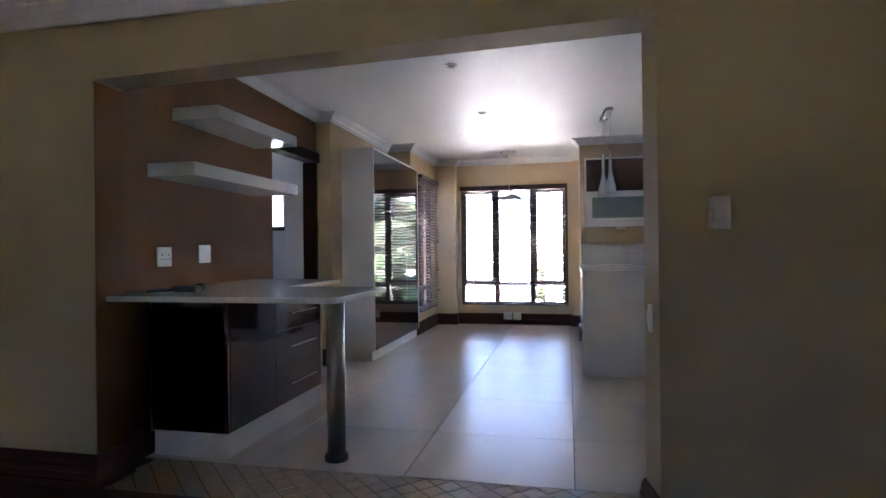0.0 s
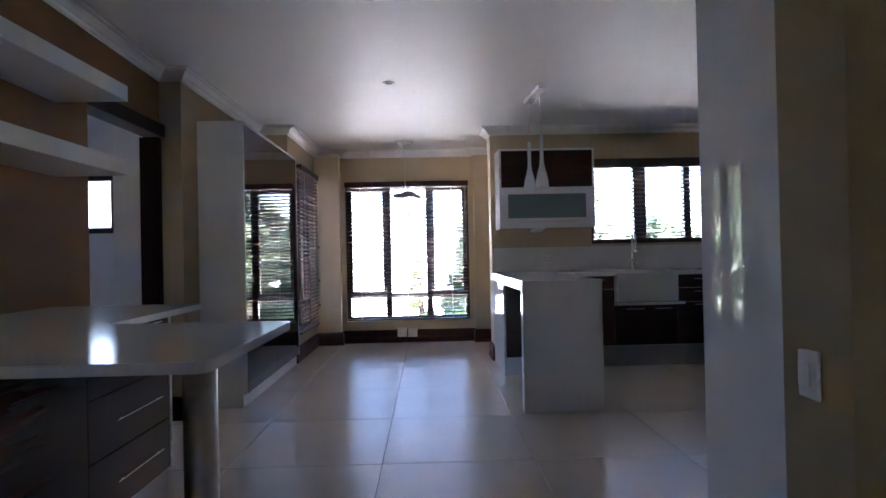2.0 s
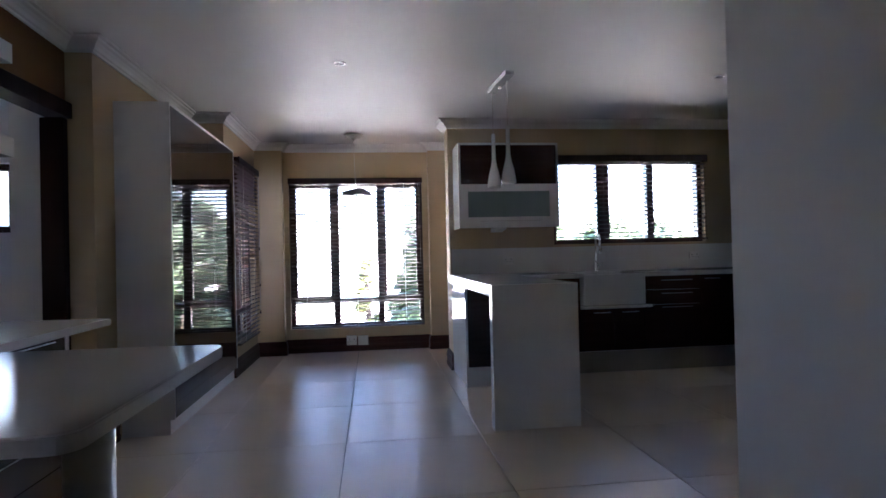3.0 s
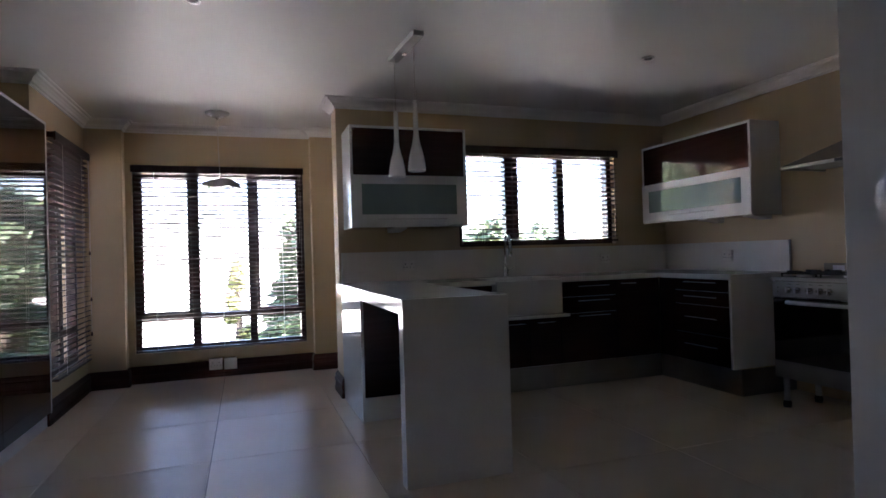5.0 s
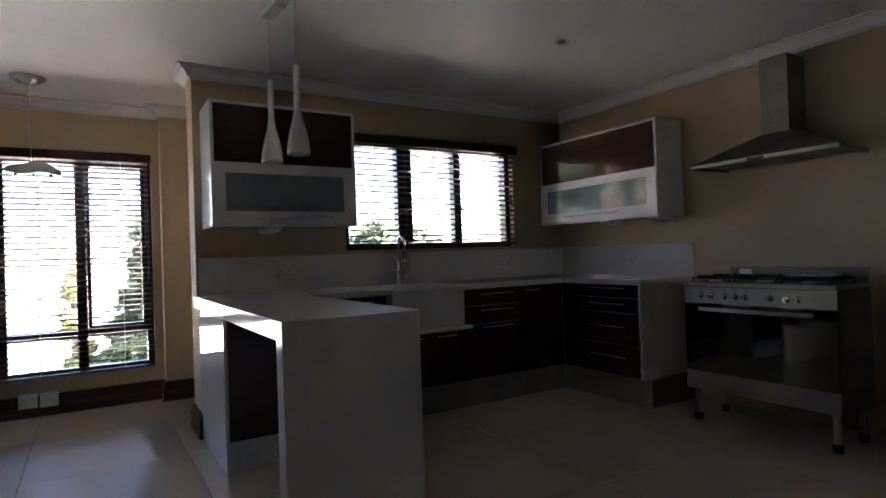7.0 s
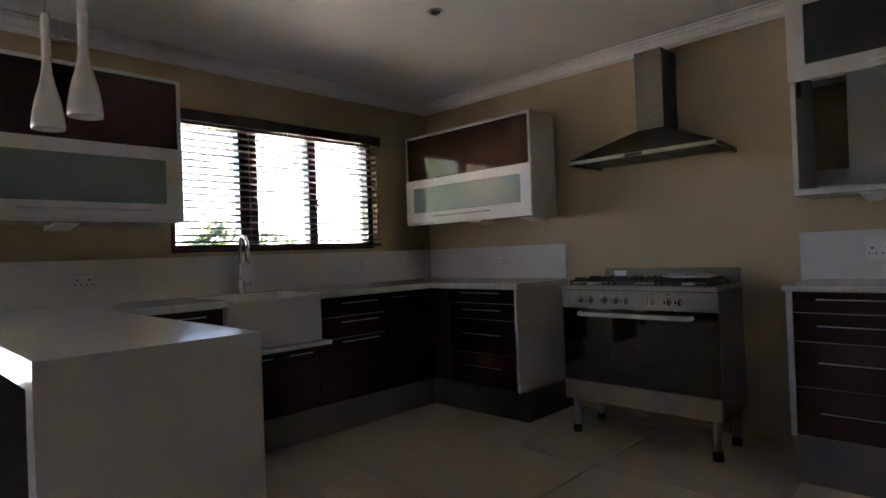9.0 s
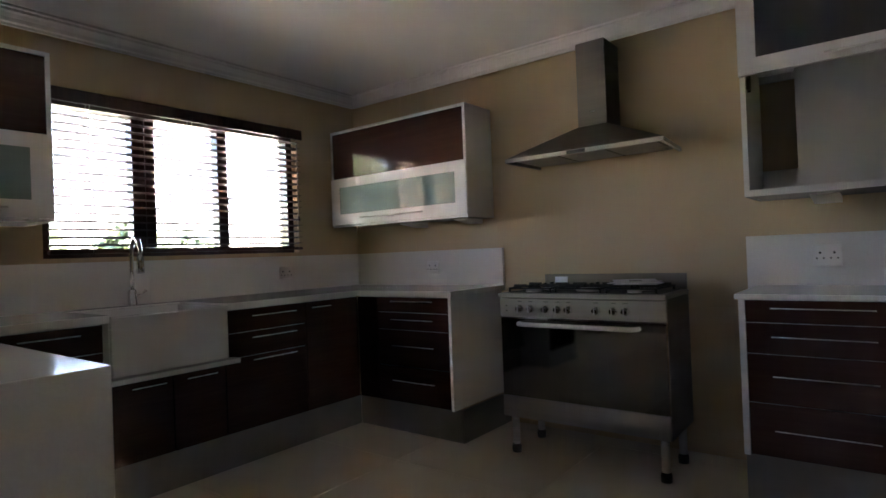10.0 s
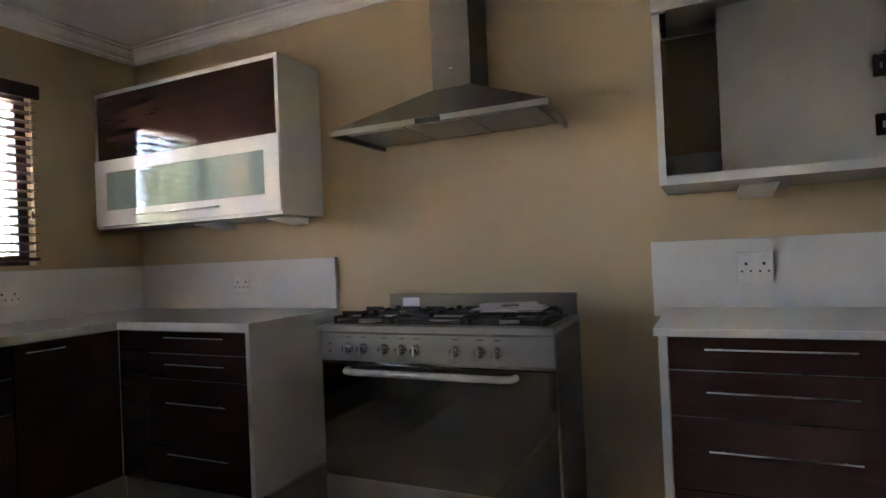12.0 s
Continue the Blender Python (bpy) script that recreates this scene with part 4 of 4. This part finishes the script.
part("handle", tube(bmesh.new(), bend_ + [(SX - 0.041, 6.67, 0.727)] + [(x, 13.338 - y, z) for x, y, z in reversed(bend_)], 0.0125, 12), SATIN, dr, "thick satin steel handle with curved ends")
part("trim_strip", blocks((SX - 0.001, SX + 0.02, SY0, SY1, 0.7535, 0.761), bevel=0.001), CHROME, st)
part("bottom_drawer", blocks((SX, SX + 0.021, SY0, SY1, 0.208, 0.322), bevel=0.003), STEEL, st)
for y_ in (6.99, 6.925, 6.835, 6.765, 6.705, 6.555, 6.465, 6.405):
    k_ = part("knob", lathe(bmesh.new(), [(0.021, 0.0), (0.021, -0.006), (0.0175, -0.009), (0.0155, -0.026), (0.012, -0.029)], (SX + 0.001, y_, 0.808), 20, "x"), CHROME, st, "steel control knob")
    part("grip", blocks((SX - 0.034, SX - 0.026, y_ - 0.003, y_ + 0.003, 0.790, 0.826), bevel=0.001), SATIN, k_)
    part("mark", blocks((SX + 0.0002, SX + 0.0011, y_ - 0.012, y_ + 0.012, 0.846, 0.849)), BLACK, st)
for z_ in (0.795, 0.822):
    part("indicator", lathe(bmesh.new(), [(0.004, 0.0), (0.004, -0.002)], (SX + 0.001, 7.075, z_), 10, "x"), BLACK, st)
for x_ in (SX + 0.05, 3.85):
    for y_ in (SY0 + 0.045, SY1 - 0.045):
        lg = part("leg", lathe(bmesh.new(), [(0.020, 0.045), (0.020, 0.206)], (x_, y_, 0), 16), SATIN, st)
        part("foot", lathe(bmesh.new(), [(0.026, 0.0), (0.027, 0.03), (0.022, 0.046)], (x_, y_, 0), 16), BLACK, lg, "black rubber foot")
BURN = ((3.60, 6.95, 0.045), (3.775, 6.95, 0.035), (3.69, 6.67, 0.065), (3.60, 6.39, 0.035), (3.775, 6.39, 0.045))
for x_, y_, r_ in BURN:
    b_ = part("burner", lathe(bmesh.new(), [(r_, 0.0), (r_, 0.012), (r_ * 0.75, 0.018), (r_ * 0.75, 0.022)], (x_, y_, 0.8935), 20), SATIN, st)
    part("burner_cap", lathe(bmesh.new(), [(r_ * 0.8, 0.022), (r_ * 0.8, 0.028), (r_ * 0.6, 0.031)], (x_, y_, 0.8935), 20), CASTIRON, b_)
for y0_, y1_ in ((6.82, 7.08), (6.54, 6.80), (6.26, 6.52)):
    lim_ = [(3.54, 3.84, y0_, y0_ + 0.009, 0.911, 0.920), (3.54, 3.84, y1_ - 0.009, y1_, 0.911, 0.920), (3.54, 3.549, y0_ + 0.009, y1_ - 0.009, 0.911, 0.920),
            (3.831, 3.84, y0_ + 0.009, y1_ - 0.009, 0.911, 0.920), (3.6855, 3.6945, y0_ + 0.009, y1_ - 0.009, 0.911, 0.920)]
    for x_ in (3.60, 3.775):
        for p_, q_ in ((y0_ + 0.002, y0_ + 0.085), (y1_ - 0.085, y1_ - 0.002)):
            lim_.append((x_ - 0.004, x_ + 0.004, p_, q_, 0.920, 0.934))
        for p_, q_ in ((x_ - 0.062, x_ - 0.020), (x_ + 0.020, x_ + 0.062)):
            lim_.append((p_, q_, (y0_ + y1_) / 2 - 0.004, (y0_ + y1_) / 2 + 0.004, 0.918, 0.934))
    for x_ in (3.546, 3.834):
        for y_ in (y0_ + 0.006, y1_ - 0.006):
            lim_.append((x_ - 0.005, x_ + 0.005, y_ - 0.005, y_ + 0.005, 0.8935, 0.912))
    part("pan_support", blocks(*lim_, bevel=0.002), CASTIRON, st, "black cast iron pan support")
# pale patch standing in for a bright reflection on the splash back
part("reflection_patch", blocks((3.880, 3.8832, 6.88, 6.96, 0.925, 0.962)), PAPER, st)

bk = thing("booklets", (3.66, 6.42, 0.93), "few printed instruction booklets lying on the hob", "booklet")
for k_, (dx_, dy_, an_) in enumerate(((0, 0, 4), (0.016, 0.03, -14), (-0.010, 0.014, 24))):
    bm_ = blocks((-0.085, 0.085, -0.105, 0.105, 0.0, 0.0028), bevel=0.0008)
    bmesh.ops.transform(bm_, matrix=Matrix.Translation((3.655 + dx_, 6.385 + dy_, 0.9345 + k_ * 0.0058)) @ Matrix.Rotation(radians(an_), 4, "Z") @ Matrix.Rotation(radians(-k_ * 1.6), 4, "Y"), verts=bm_.verts[:])
    p_ = part("booklet", bm_, PAPER, bk)
bm_ = blocks((-0.02, 0.02, -0.03, 0.03, 0.0, 0.0006))
bmesh.ops.transform(bm_, matrix=Matrix.Translation((3.649, 6.40, 0.9345 + 0.0150)) @ Matrix.Rotation(radians(24), 4, "Z") @ Matrix.Rotation(radians(-3.2), 4, "Y"), verts=bm_.verts[:])
part("printed_block", bm_, BLACK, p_)

# ---------------------------------------------------------------- left side: peninsula, shelves, cupboard
pn = thing("peninsula_counter", (-0.95, 4.7, 0.0), "white L-shaped quartz peninsula counter on a steel leg", "counter")
bm_ = bmesh.new()
out_ = [(-1.598, 4.153), (-1.50, 4.153), (-1.50, 4.02), (-0.372, 4.02)] + [(-0.372 + 0.037 * math.sin(a), 4.057 - 0.037 * math.cos(a)) for a in (0.4, 0.8, 1.2, 1.57)] + \
       [(-0.335, 4.71)] + [(-0.372 + 0.037 * math.cos(a), 4.715 + 0.037 * math.sin(a)) for a in (0.4, 0.8, 1.2, 1.57)] + [(-0.955, 4.765), (-0.955, 5.575), (-1.655, 5.575)]
lo_ = [bm_.verts.new((x, y, 0.866)) for x, y in out_]
hi_ = [bm_.verts.new((x, y, 0.892)) for x, y in out_]
bm_.faces.new(list(reversed(lo_)))
bm_.faces.new(hi_)
for k_ in range(len(out_)):
    bm_.faces.new((lo_[k_], lo_[(k_ + 1) % len(out_)], hi_[(k_ + 1) % len(out_)], hi_[k_]))
bmesh.ops.bevel(bm_, geom=[e for e in bm_.edges if abs(e.verts[0].co.z - e.verts[1].co.z) < 1e-5], offset=0.003, segments=2, affect="EDGES")
part("counter_top", bm_, QUARTZ, pn)
lg = part("leg", lathe(bmesh.new(), [(0.048, 0.03), (0.048, 0.8659)], (-0.555, 4.53, 0), 32), STEEL, pn, "brushed steel tubular leg")
part("foot", lathe(bmesh.new(), [(0.062, 0.0), (0.062, 0.022), (0.055, 0.034), (0.0485, 0.036)], (-0.555, 4.53, 0), 32), BLACK, lg, "black rubber foot")
pc = base_unit("peninsula_cabinet", "x+", -1.10, 0.47, 4.395, 5.56, 0.135, 0.865,
               [(4.417, 4.90, 0.14, 0.862, 0, 0, 0), (4.90, 5.54, 0.765, 0.862, 5.08, 5.45, 0.825), (4.90, 5.54, 0.60, 0.765, 5.08, 5.45, 0.70), (4.90, 5.54, 0.37, 0.60, 5.08, 5.45, 0.487), (4.90, 5.54, 0.14, 0.37, 5.08, 5.45, 0.25)],
               "wenge gloss cabinet of drawers under the peninsula", WENGE_Y, ends=((5.541, 5.56),))
ed = part("end_door", blocks((-1.56, -1.101, 4.396, 4.415, 0.14, 0.862), bevel=0.001), WENGE_X, pc, "dark wenge gloss end door")
part("handle", bar_handle("y-", 4.396, -1.37, -1.20, 0.80), DARKMETAL, ed)
solo("plinth", blocks((-1.56, -1.136, 4.413, 4.430, 0.0, 0.134), bevel=0.001), LACQUER, "white gloss plinth under the peninsula end door", "plinth")
solo("plinth", blocks((-1.135, -1.118, 4.413, 5.55, 0.0, 0.134), bevel=0.001), LACQUER, "white gloss plinth under the peninsula cabinet", "plinth")

for y0_, y1_, z0_, z1_, lab in ((4.660, 5.640, 1.874, 1.948, "short upper floating shelf in thick white board"), (4.440, 5.640, 1.514, 1.588, "long lower floating shelf in thick white board")):
    fs = thing("floating_shelf", (-1.49, (y0_ + y1_) / 2, z0_), lab, "shelf", "floating shelves on the brown wall")
    part("board", blocks((-1.665, -1.3215, y0_ + 0.0015, y1_ - 0.0015, z0_, z1_), bevel=0.001), LACQUER, fs)
    part("edge_band", blocks((-1.3215, -1.320, y0_ + 0.0015, y1_ - 0.0015, z0_ + 0.0005, z1_ - 0.0005)), LACQUER, fs)
    part("end_band", blocks((-1.665, -1.3215, y0_, y0_ + 0.0015, z0_ + 0.0005, z1_ - 0.0005)), LACQUER, fs)
    part("end_band", blocks((-1.665, -1.3215, y1_ - 0.0015, y1_, z0_ + 0.0005, z1_ - 0.0005)), LACQUER, fs)

ad = thing("power_adapter", (-1.30, 4.30, 0.892), "small black power adapter with a curled cable on the counter", "adapter")
part("box", blocks((-1.33, -1.20, 4.27, 4.33, 0.8922, 0.924), bevel=0.008, seg=2), BLACK, ad)
part("plug", blocks((-1.235, -1.195, 4.325, 4.36, 0.8922, 0.938), bevel=0.010, seg=2), BLACK, ad)
part("cable", tube(bmesh.new(), [(-1.30, 4.36, 0.900), (-1.36, 4.37, 0.912), (-1.41, 4.34, 0.900), (-1.38, 4.31, 0.900), (-1.31, 4.345, 0.915), (-1.24, 4.35, 0.92)], 0.006, 6), BLACK, ad)
part("cable", tube(bmesh.new(), [(-1.33, 4.30, 0.904), (-1.38, 4.28, 0.899), (-1.43, 4.31, 0.8975), (-1.46, 4.26, 0.8975), (-1.42, 4.20, 0.8975)], 0.005, 6), BLACK, ad)

cp = thing("tall_cupboard", (-1.41, 7.93, 0.0), "tall white cupboard with dark glossy mirror-like doors", "cupboard")
part("body", blocks((-1.564, -1.252, 7.101, 8.769, 0.10, 2.099)), MELAMINE, cp)
part("side_panel", blocks((-1.564, -1.228, 7.082, 7.100, 0.098, 2.118), bevel=0.001), LACQUER, cp, "white gloss side panel")
part("side_panel", blocks((-1.564, -1.228, 8.770, 8.788, 0.098, 2.118), bevel=0.001), LACQUER, cp)
part("top_panel", blocks((-1.564, -1.228, 7.101, 8.769, 2.100, 2.118), bevel=0.001), LACQUER, cp)
GLOSSDOOR = surface("wenge_mirror_gloss_door", (0.032, 0.014, 0.009), (0.045, 0.020, 0.013), 2.0, (0.008, 0.014), spec=0.6)
for y0_, y1_ in ((7.102, 7.934), (7.936, 8.768)):
    part("door", blocks((-1.251, -1.230, y0_, y1_, 0.102, 2.098), bevel=0.001), GLOSSDOOR, cp, "dark wenge high-gloss door")
for y_, z_, m_ in ((7.395, 1.045, DARKMETAL), (8.17, 1.040, DARKMETAL), (7.92, 1.104, SATIN)):
    part("handle", bar_handle("x+", -1.230, y_ - 0.075, y_ + 0.075, z_, 0.014, 0.005), m_, cp, "slim bar handle")
part("plinth", blocks((-1.549, -1.258, 7.09, 8.78, 0.0, 0.097), bevel=0.001), LACQUER, cp)

# tall white unit beside the arch
tc = thing("tall_unit", (1.42, 4.5, 0.0), "tall white gloss unit standing against the arch wall", "cupboard")
part("side_panel", blocks((1.108, 1.126, 4.152, 4.872, 0.0, 2.10), bevel=0.0015), LACQUER, tc, "white gloss side panel")
part("side_panel", blocks((1.755, 1.775, 4.152, 4.872, 0.0, 2.10), bevel=0.0015), LACQUER, tc)
part("body", blocks((1.127, 1.754, 4.152, 4.84, 0.10, 2.10)), MELAMINE, tc)
part("door", blocks((1.128, 1.753, 4.842, 4.862, 0.103, 2.098), bevel=0.001), WENGE_X, tc)
part("plinth", blocks((1.127, 1.754, 4.152, 4.80, 0.0, 0.099)), MELAMINE, tc)

# doorway to the scullery and what is seen through it
dw = thing("door_1", (-1.70, 6.3, 0.0), "open doorway to the scullery in a dark mahogany frame", "")
dw["kind"] = "structure"
part("jamb", blocks((slant(6.8) - 0.115, slant(6.8) + 0.012, 6.765, 6.818, 0.0, 1.939), bevel=0.004), DOORWOOD, dw, "dark mahogany door jamb")
part("head", blocks((slant(6.4) - 0.11, slant(6.4) + 0.022, 5.917, 6.818, 1.940, 2.030), bevel=0.004), DOORWOOD, dw)
sc = thing("scullery_cupboard", (-2.1, 7.4, 0.0), "tall plain white cupboard in the scullery", "cupboard")
part("body", blocks((-2.285, -1.84, 7.30, 7.615, 0.0, 2.30), bevel=0.002), LACQUER, sc)
part("door", blocks((-2.283, -1.85, 7.279, 7.299, 0.1, 2.28), bevel=0.001), LACQUER, sc)
window("window_4", "x", -3.75, -2.47, 1.33, 1.82, 7.65, 1, (), 0, "small dark framed scullery window", FROSTPANE)

# window catches on the sink window
for x_, z_ in ((2.905, 1.52),):
    ct_ = thing("window_catch", (x_, 8.80, z_), "small dark window catch on the mullion", "catch")
    part("plate", blocks((x_ - 0.008, x_ + 0.008, 8.815, 8.834, z_ - 0.03, z_ + 0.03), bevel=0.002), DARKMETAL, ct_)
    part("lever", tube(bmesh.new(), [(x_, 8.818, z_), (x_ + 0.004, 8.80, z_ - 0.02), (x_ + 0.012, 8.797, z_ - 0.06)], 0.005, 8), DARKMETAL, ct_)

# ---------------------------------------------------------------- outside
def tree(x, y, zg, height, crown, leaf, label, seed, tall=False, n=2600):
    """Tapered trunk with limbs, and a crown of many small leaves in uneven clumps."""
    rnd = random.Random(seed)
    t = thing("tree", (x, y, zg), label, "tree")
    bm = bmesh.new()
    top = Vector((x + rnd.uniform(-0.2, 0.2), y, zg + height * 0.8))
    lathe(bm, [(0.14, 0), (0.10, height * 0.3), (0.06, height * 0.6), (0.02, height * 0.82)], (x, y, zg), 8)
    clumps = []
    for k in range(26):
        h = rnd.uniform(0.18, 0.98)
        wide = crown * ((1.05 - h) * 0.9 if tall else math.sin(math.pi * min(1.0, 0.2 + h * 0.75)))
        a = rnd.uniform(0, 2 * math.pi)
        r = wide * math.sqrt(rnd.uniform(0.1, 1.0))
        c = Vector((x + r * math.cos(a), y + r * math.sin(a), zg + height * h))
        clumps.append((c, rnd.uniform(0.25, 0.5) * crown * (0.55 if tall else 0.8)))
        if k < 9:
            tube(bm, [(x, y, zg + height * h * 0.6), ((x + c.x) / 2, (y + c.y) / 2, zg + height * h * 0.8), c], 0.025, 5)
    part("trunk", bm, BARK, t)
    bm = bmesh.new()
    for k in range(n):
        c, r = rnd.choice(clumps)
        d = Vector((rnd.gauss(0, 1), rnd.gauss(0, 1), rnd.gauss(0, 0.8))).normalized() * r * rnd.uniform(0.5, 1.0)
        p = c + d
        u = Vector((rnd.gauss(0, 1), rnd.gauss(0, 1), rnd.gauss(0, 1))).normalized()
        w = u.orthogonal().normalized()
        s = rnd.uniform(0.06, 0.13) if tall else rnd.uniform(0.09, 0.19)
        bm.faces.new([bm.verts.new(p + q) for q in (-u * s, w * s * 0.5, u * s, -w * s * 0.5)])
    part("crown", bm, leaf, t)
    return t


tree(-0.1, 19.0, -1.5, 2.5, 0.55, LEAF_GOLD, "small yellow-green conifer in the garden", 3, True, 3000)
tree(0.9, 18.6, -1.5, 1.5, 0.75, LEAF, "low green garden shrub", 4, False, 2600)
tree(1.9, 17.4, -1.5, 3.3, 1.0, LEAF, "bushy green garden shrub", 15, False, 5000)
tree(3.0, 18.0, -1.5, 4.9, 1.5, LEAF, "bushy green garden tree", 5, False, 9000)
tree(2.2, 19.2, -1.5, 4.3, 1.5, LEAF, "bushy green garden tree", 25, False, 8000)
tree(4.6, 19.6, -1.5, 4.6, 1.5, LEAF, "bushy green garden tree", 16, False, 4200)
tree(4.9, 15.0, -1.5, 3.1, 1.1, LEAF, "rounded green garden tree", 9, False, 3800)
tree(7.0, 19.5, -1.5, 3.3, 1.6, LEAF, "rounded green garden tree", 6, False, 3800)
tree(9.8, 22.0, -1.5, 3.5, 1.9, LEAF, "rounded green garden tree", 8, False, 3800)
tree(-5.5, 15.0, -1.5, 4.8, 1.9, LEAF, "bushy green garden tree", 10, False, 4200)
tree(-7.0, 11.5, -1.5, 4.6, 1.8, LEAF, "bushy green garden tree", 12, False, 3600)
# trees added out of direct view, to block bright sky in the cabinet reflections
for k_, (x_, y_, h_) in enumerate(((-8.4, 20.5, 6.5), (-11.2, 20.2, 7.0), (-10.0, 23.5, 7.6))):
    tree(x_, y_, -1.5, h_, 2.1, LEAF, "tall broad green tree added out of direct view", 40 + k_, False, 8000)

# ---------------------------------------------------------------- floor pieces
for i, (a, b) in enumerate(zip(TX, TX[1:])):
    for j, (c, d) in enumerate(zip(TY, TY[1:])):
        if b < -1.77 and c > 7:
            continue
        part("tile", blocks((a + 0.002, b - 0.002, c + 0.002, d - 0.002, -0.009, 0.0), bevel=0.0012), TILE, floor)
# threshold strip of small diamond tiles
strip = setting("floor_threshold", blocks((-1.52, 0.97, 3.98, 4.373, -0.009, -0.003)), GROUT, "threshold strip of small diamond stone tiles")
ORIGIN[strip] = strip.location.copy()
D, G = 0.128, 0.004
for i in range(-1, 21):
    for j in range(-1, 7):
        cx, cy = -1.50 + (i + 0.5 * (j % 2)) * D, 3.98 + j * D / 2
        h = D / 2 - G
        poly = [(cx - h, cy), (cx, cy - h), (cx + h, cy), (cx, cy + h)]
        poly = [(min(max(x, -1.518), 0.968), min(max(y, 3.982), 4.371)) for x, y in poly]
        area = sum(poly[k][0] * poly[(k + 1) % 4][1] - poly[(k + 1) % 4][0] * poly[k][1] for k in range(4)) / 2
        if area < 0.0012:
            continue
        bm = bmesh.new()
        up = [bm.verts.new((x, y, 0.0)) for x, y in poly]
        dn = [bm.verts.new((x, y, -0.0032)) for x, y in poly]
        bm.faces.new(up)
        for k in range(4):
            bm.faces.new((dn[k], dn[(k + 1) % 4], up[(k + 1) % 4], up[k]))
        bmesh.ops.remove_doubles(bm, verts=bm.verts[:], dist=1e-5)
        part("mosaic_tile", bm, MOSAIC, strip)
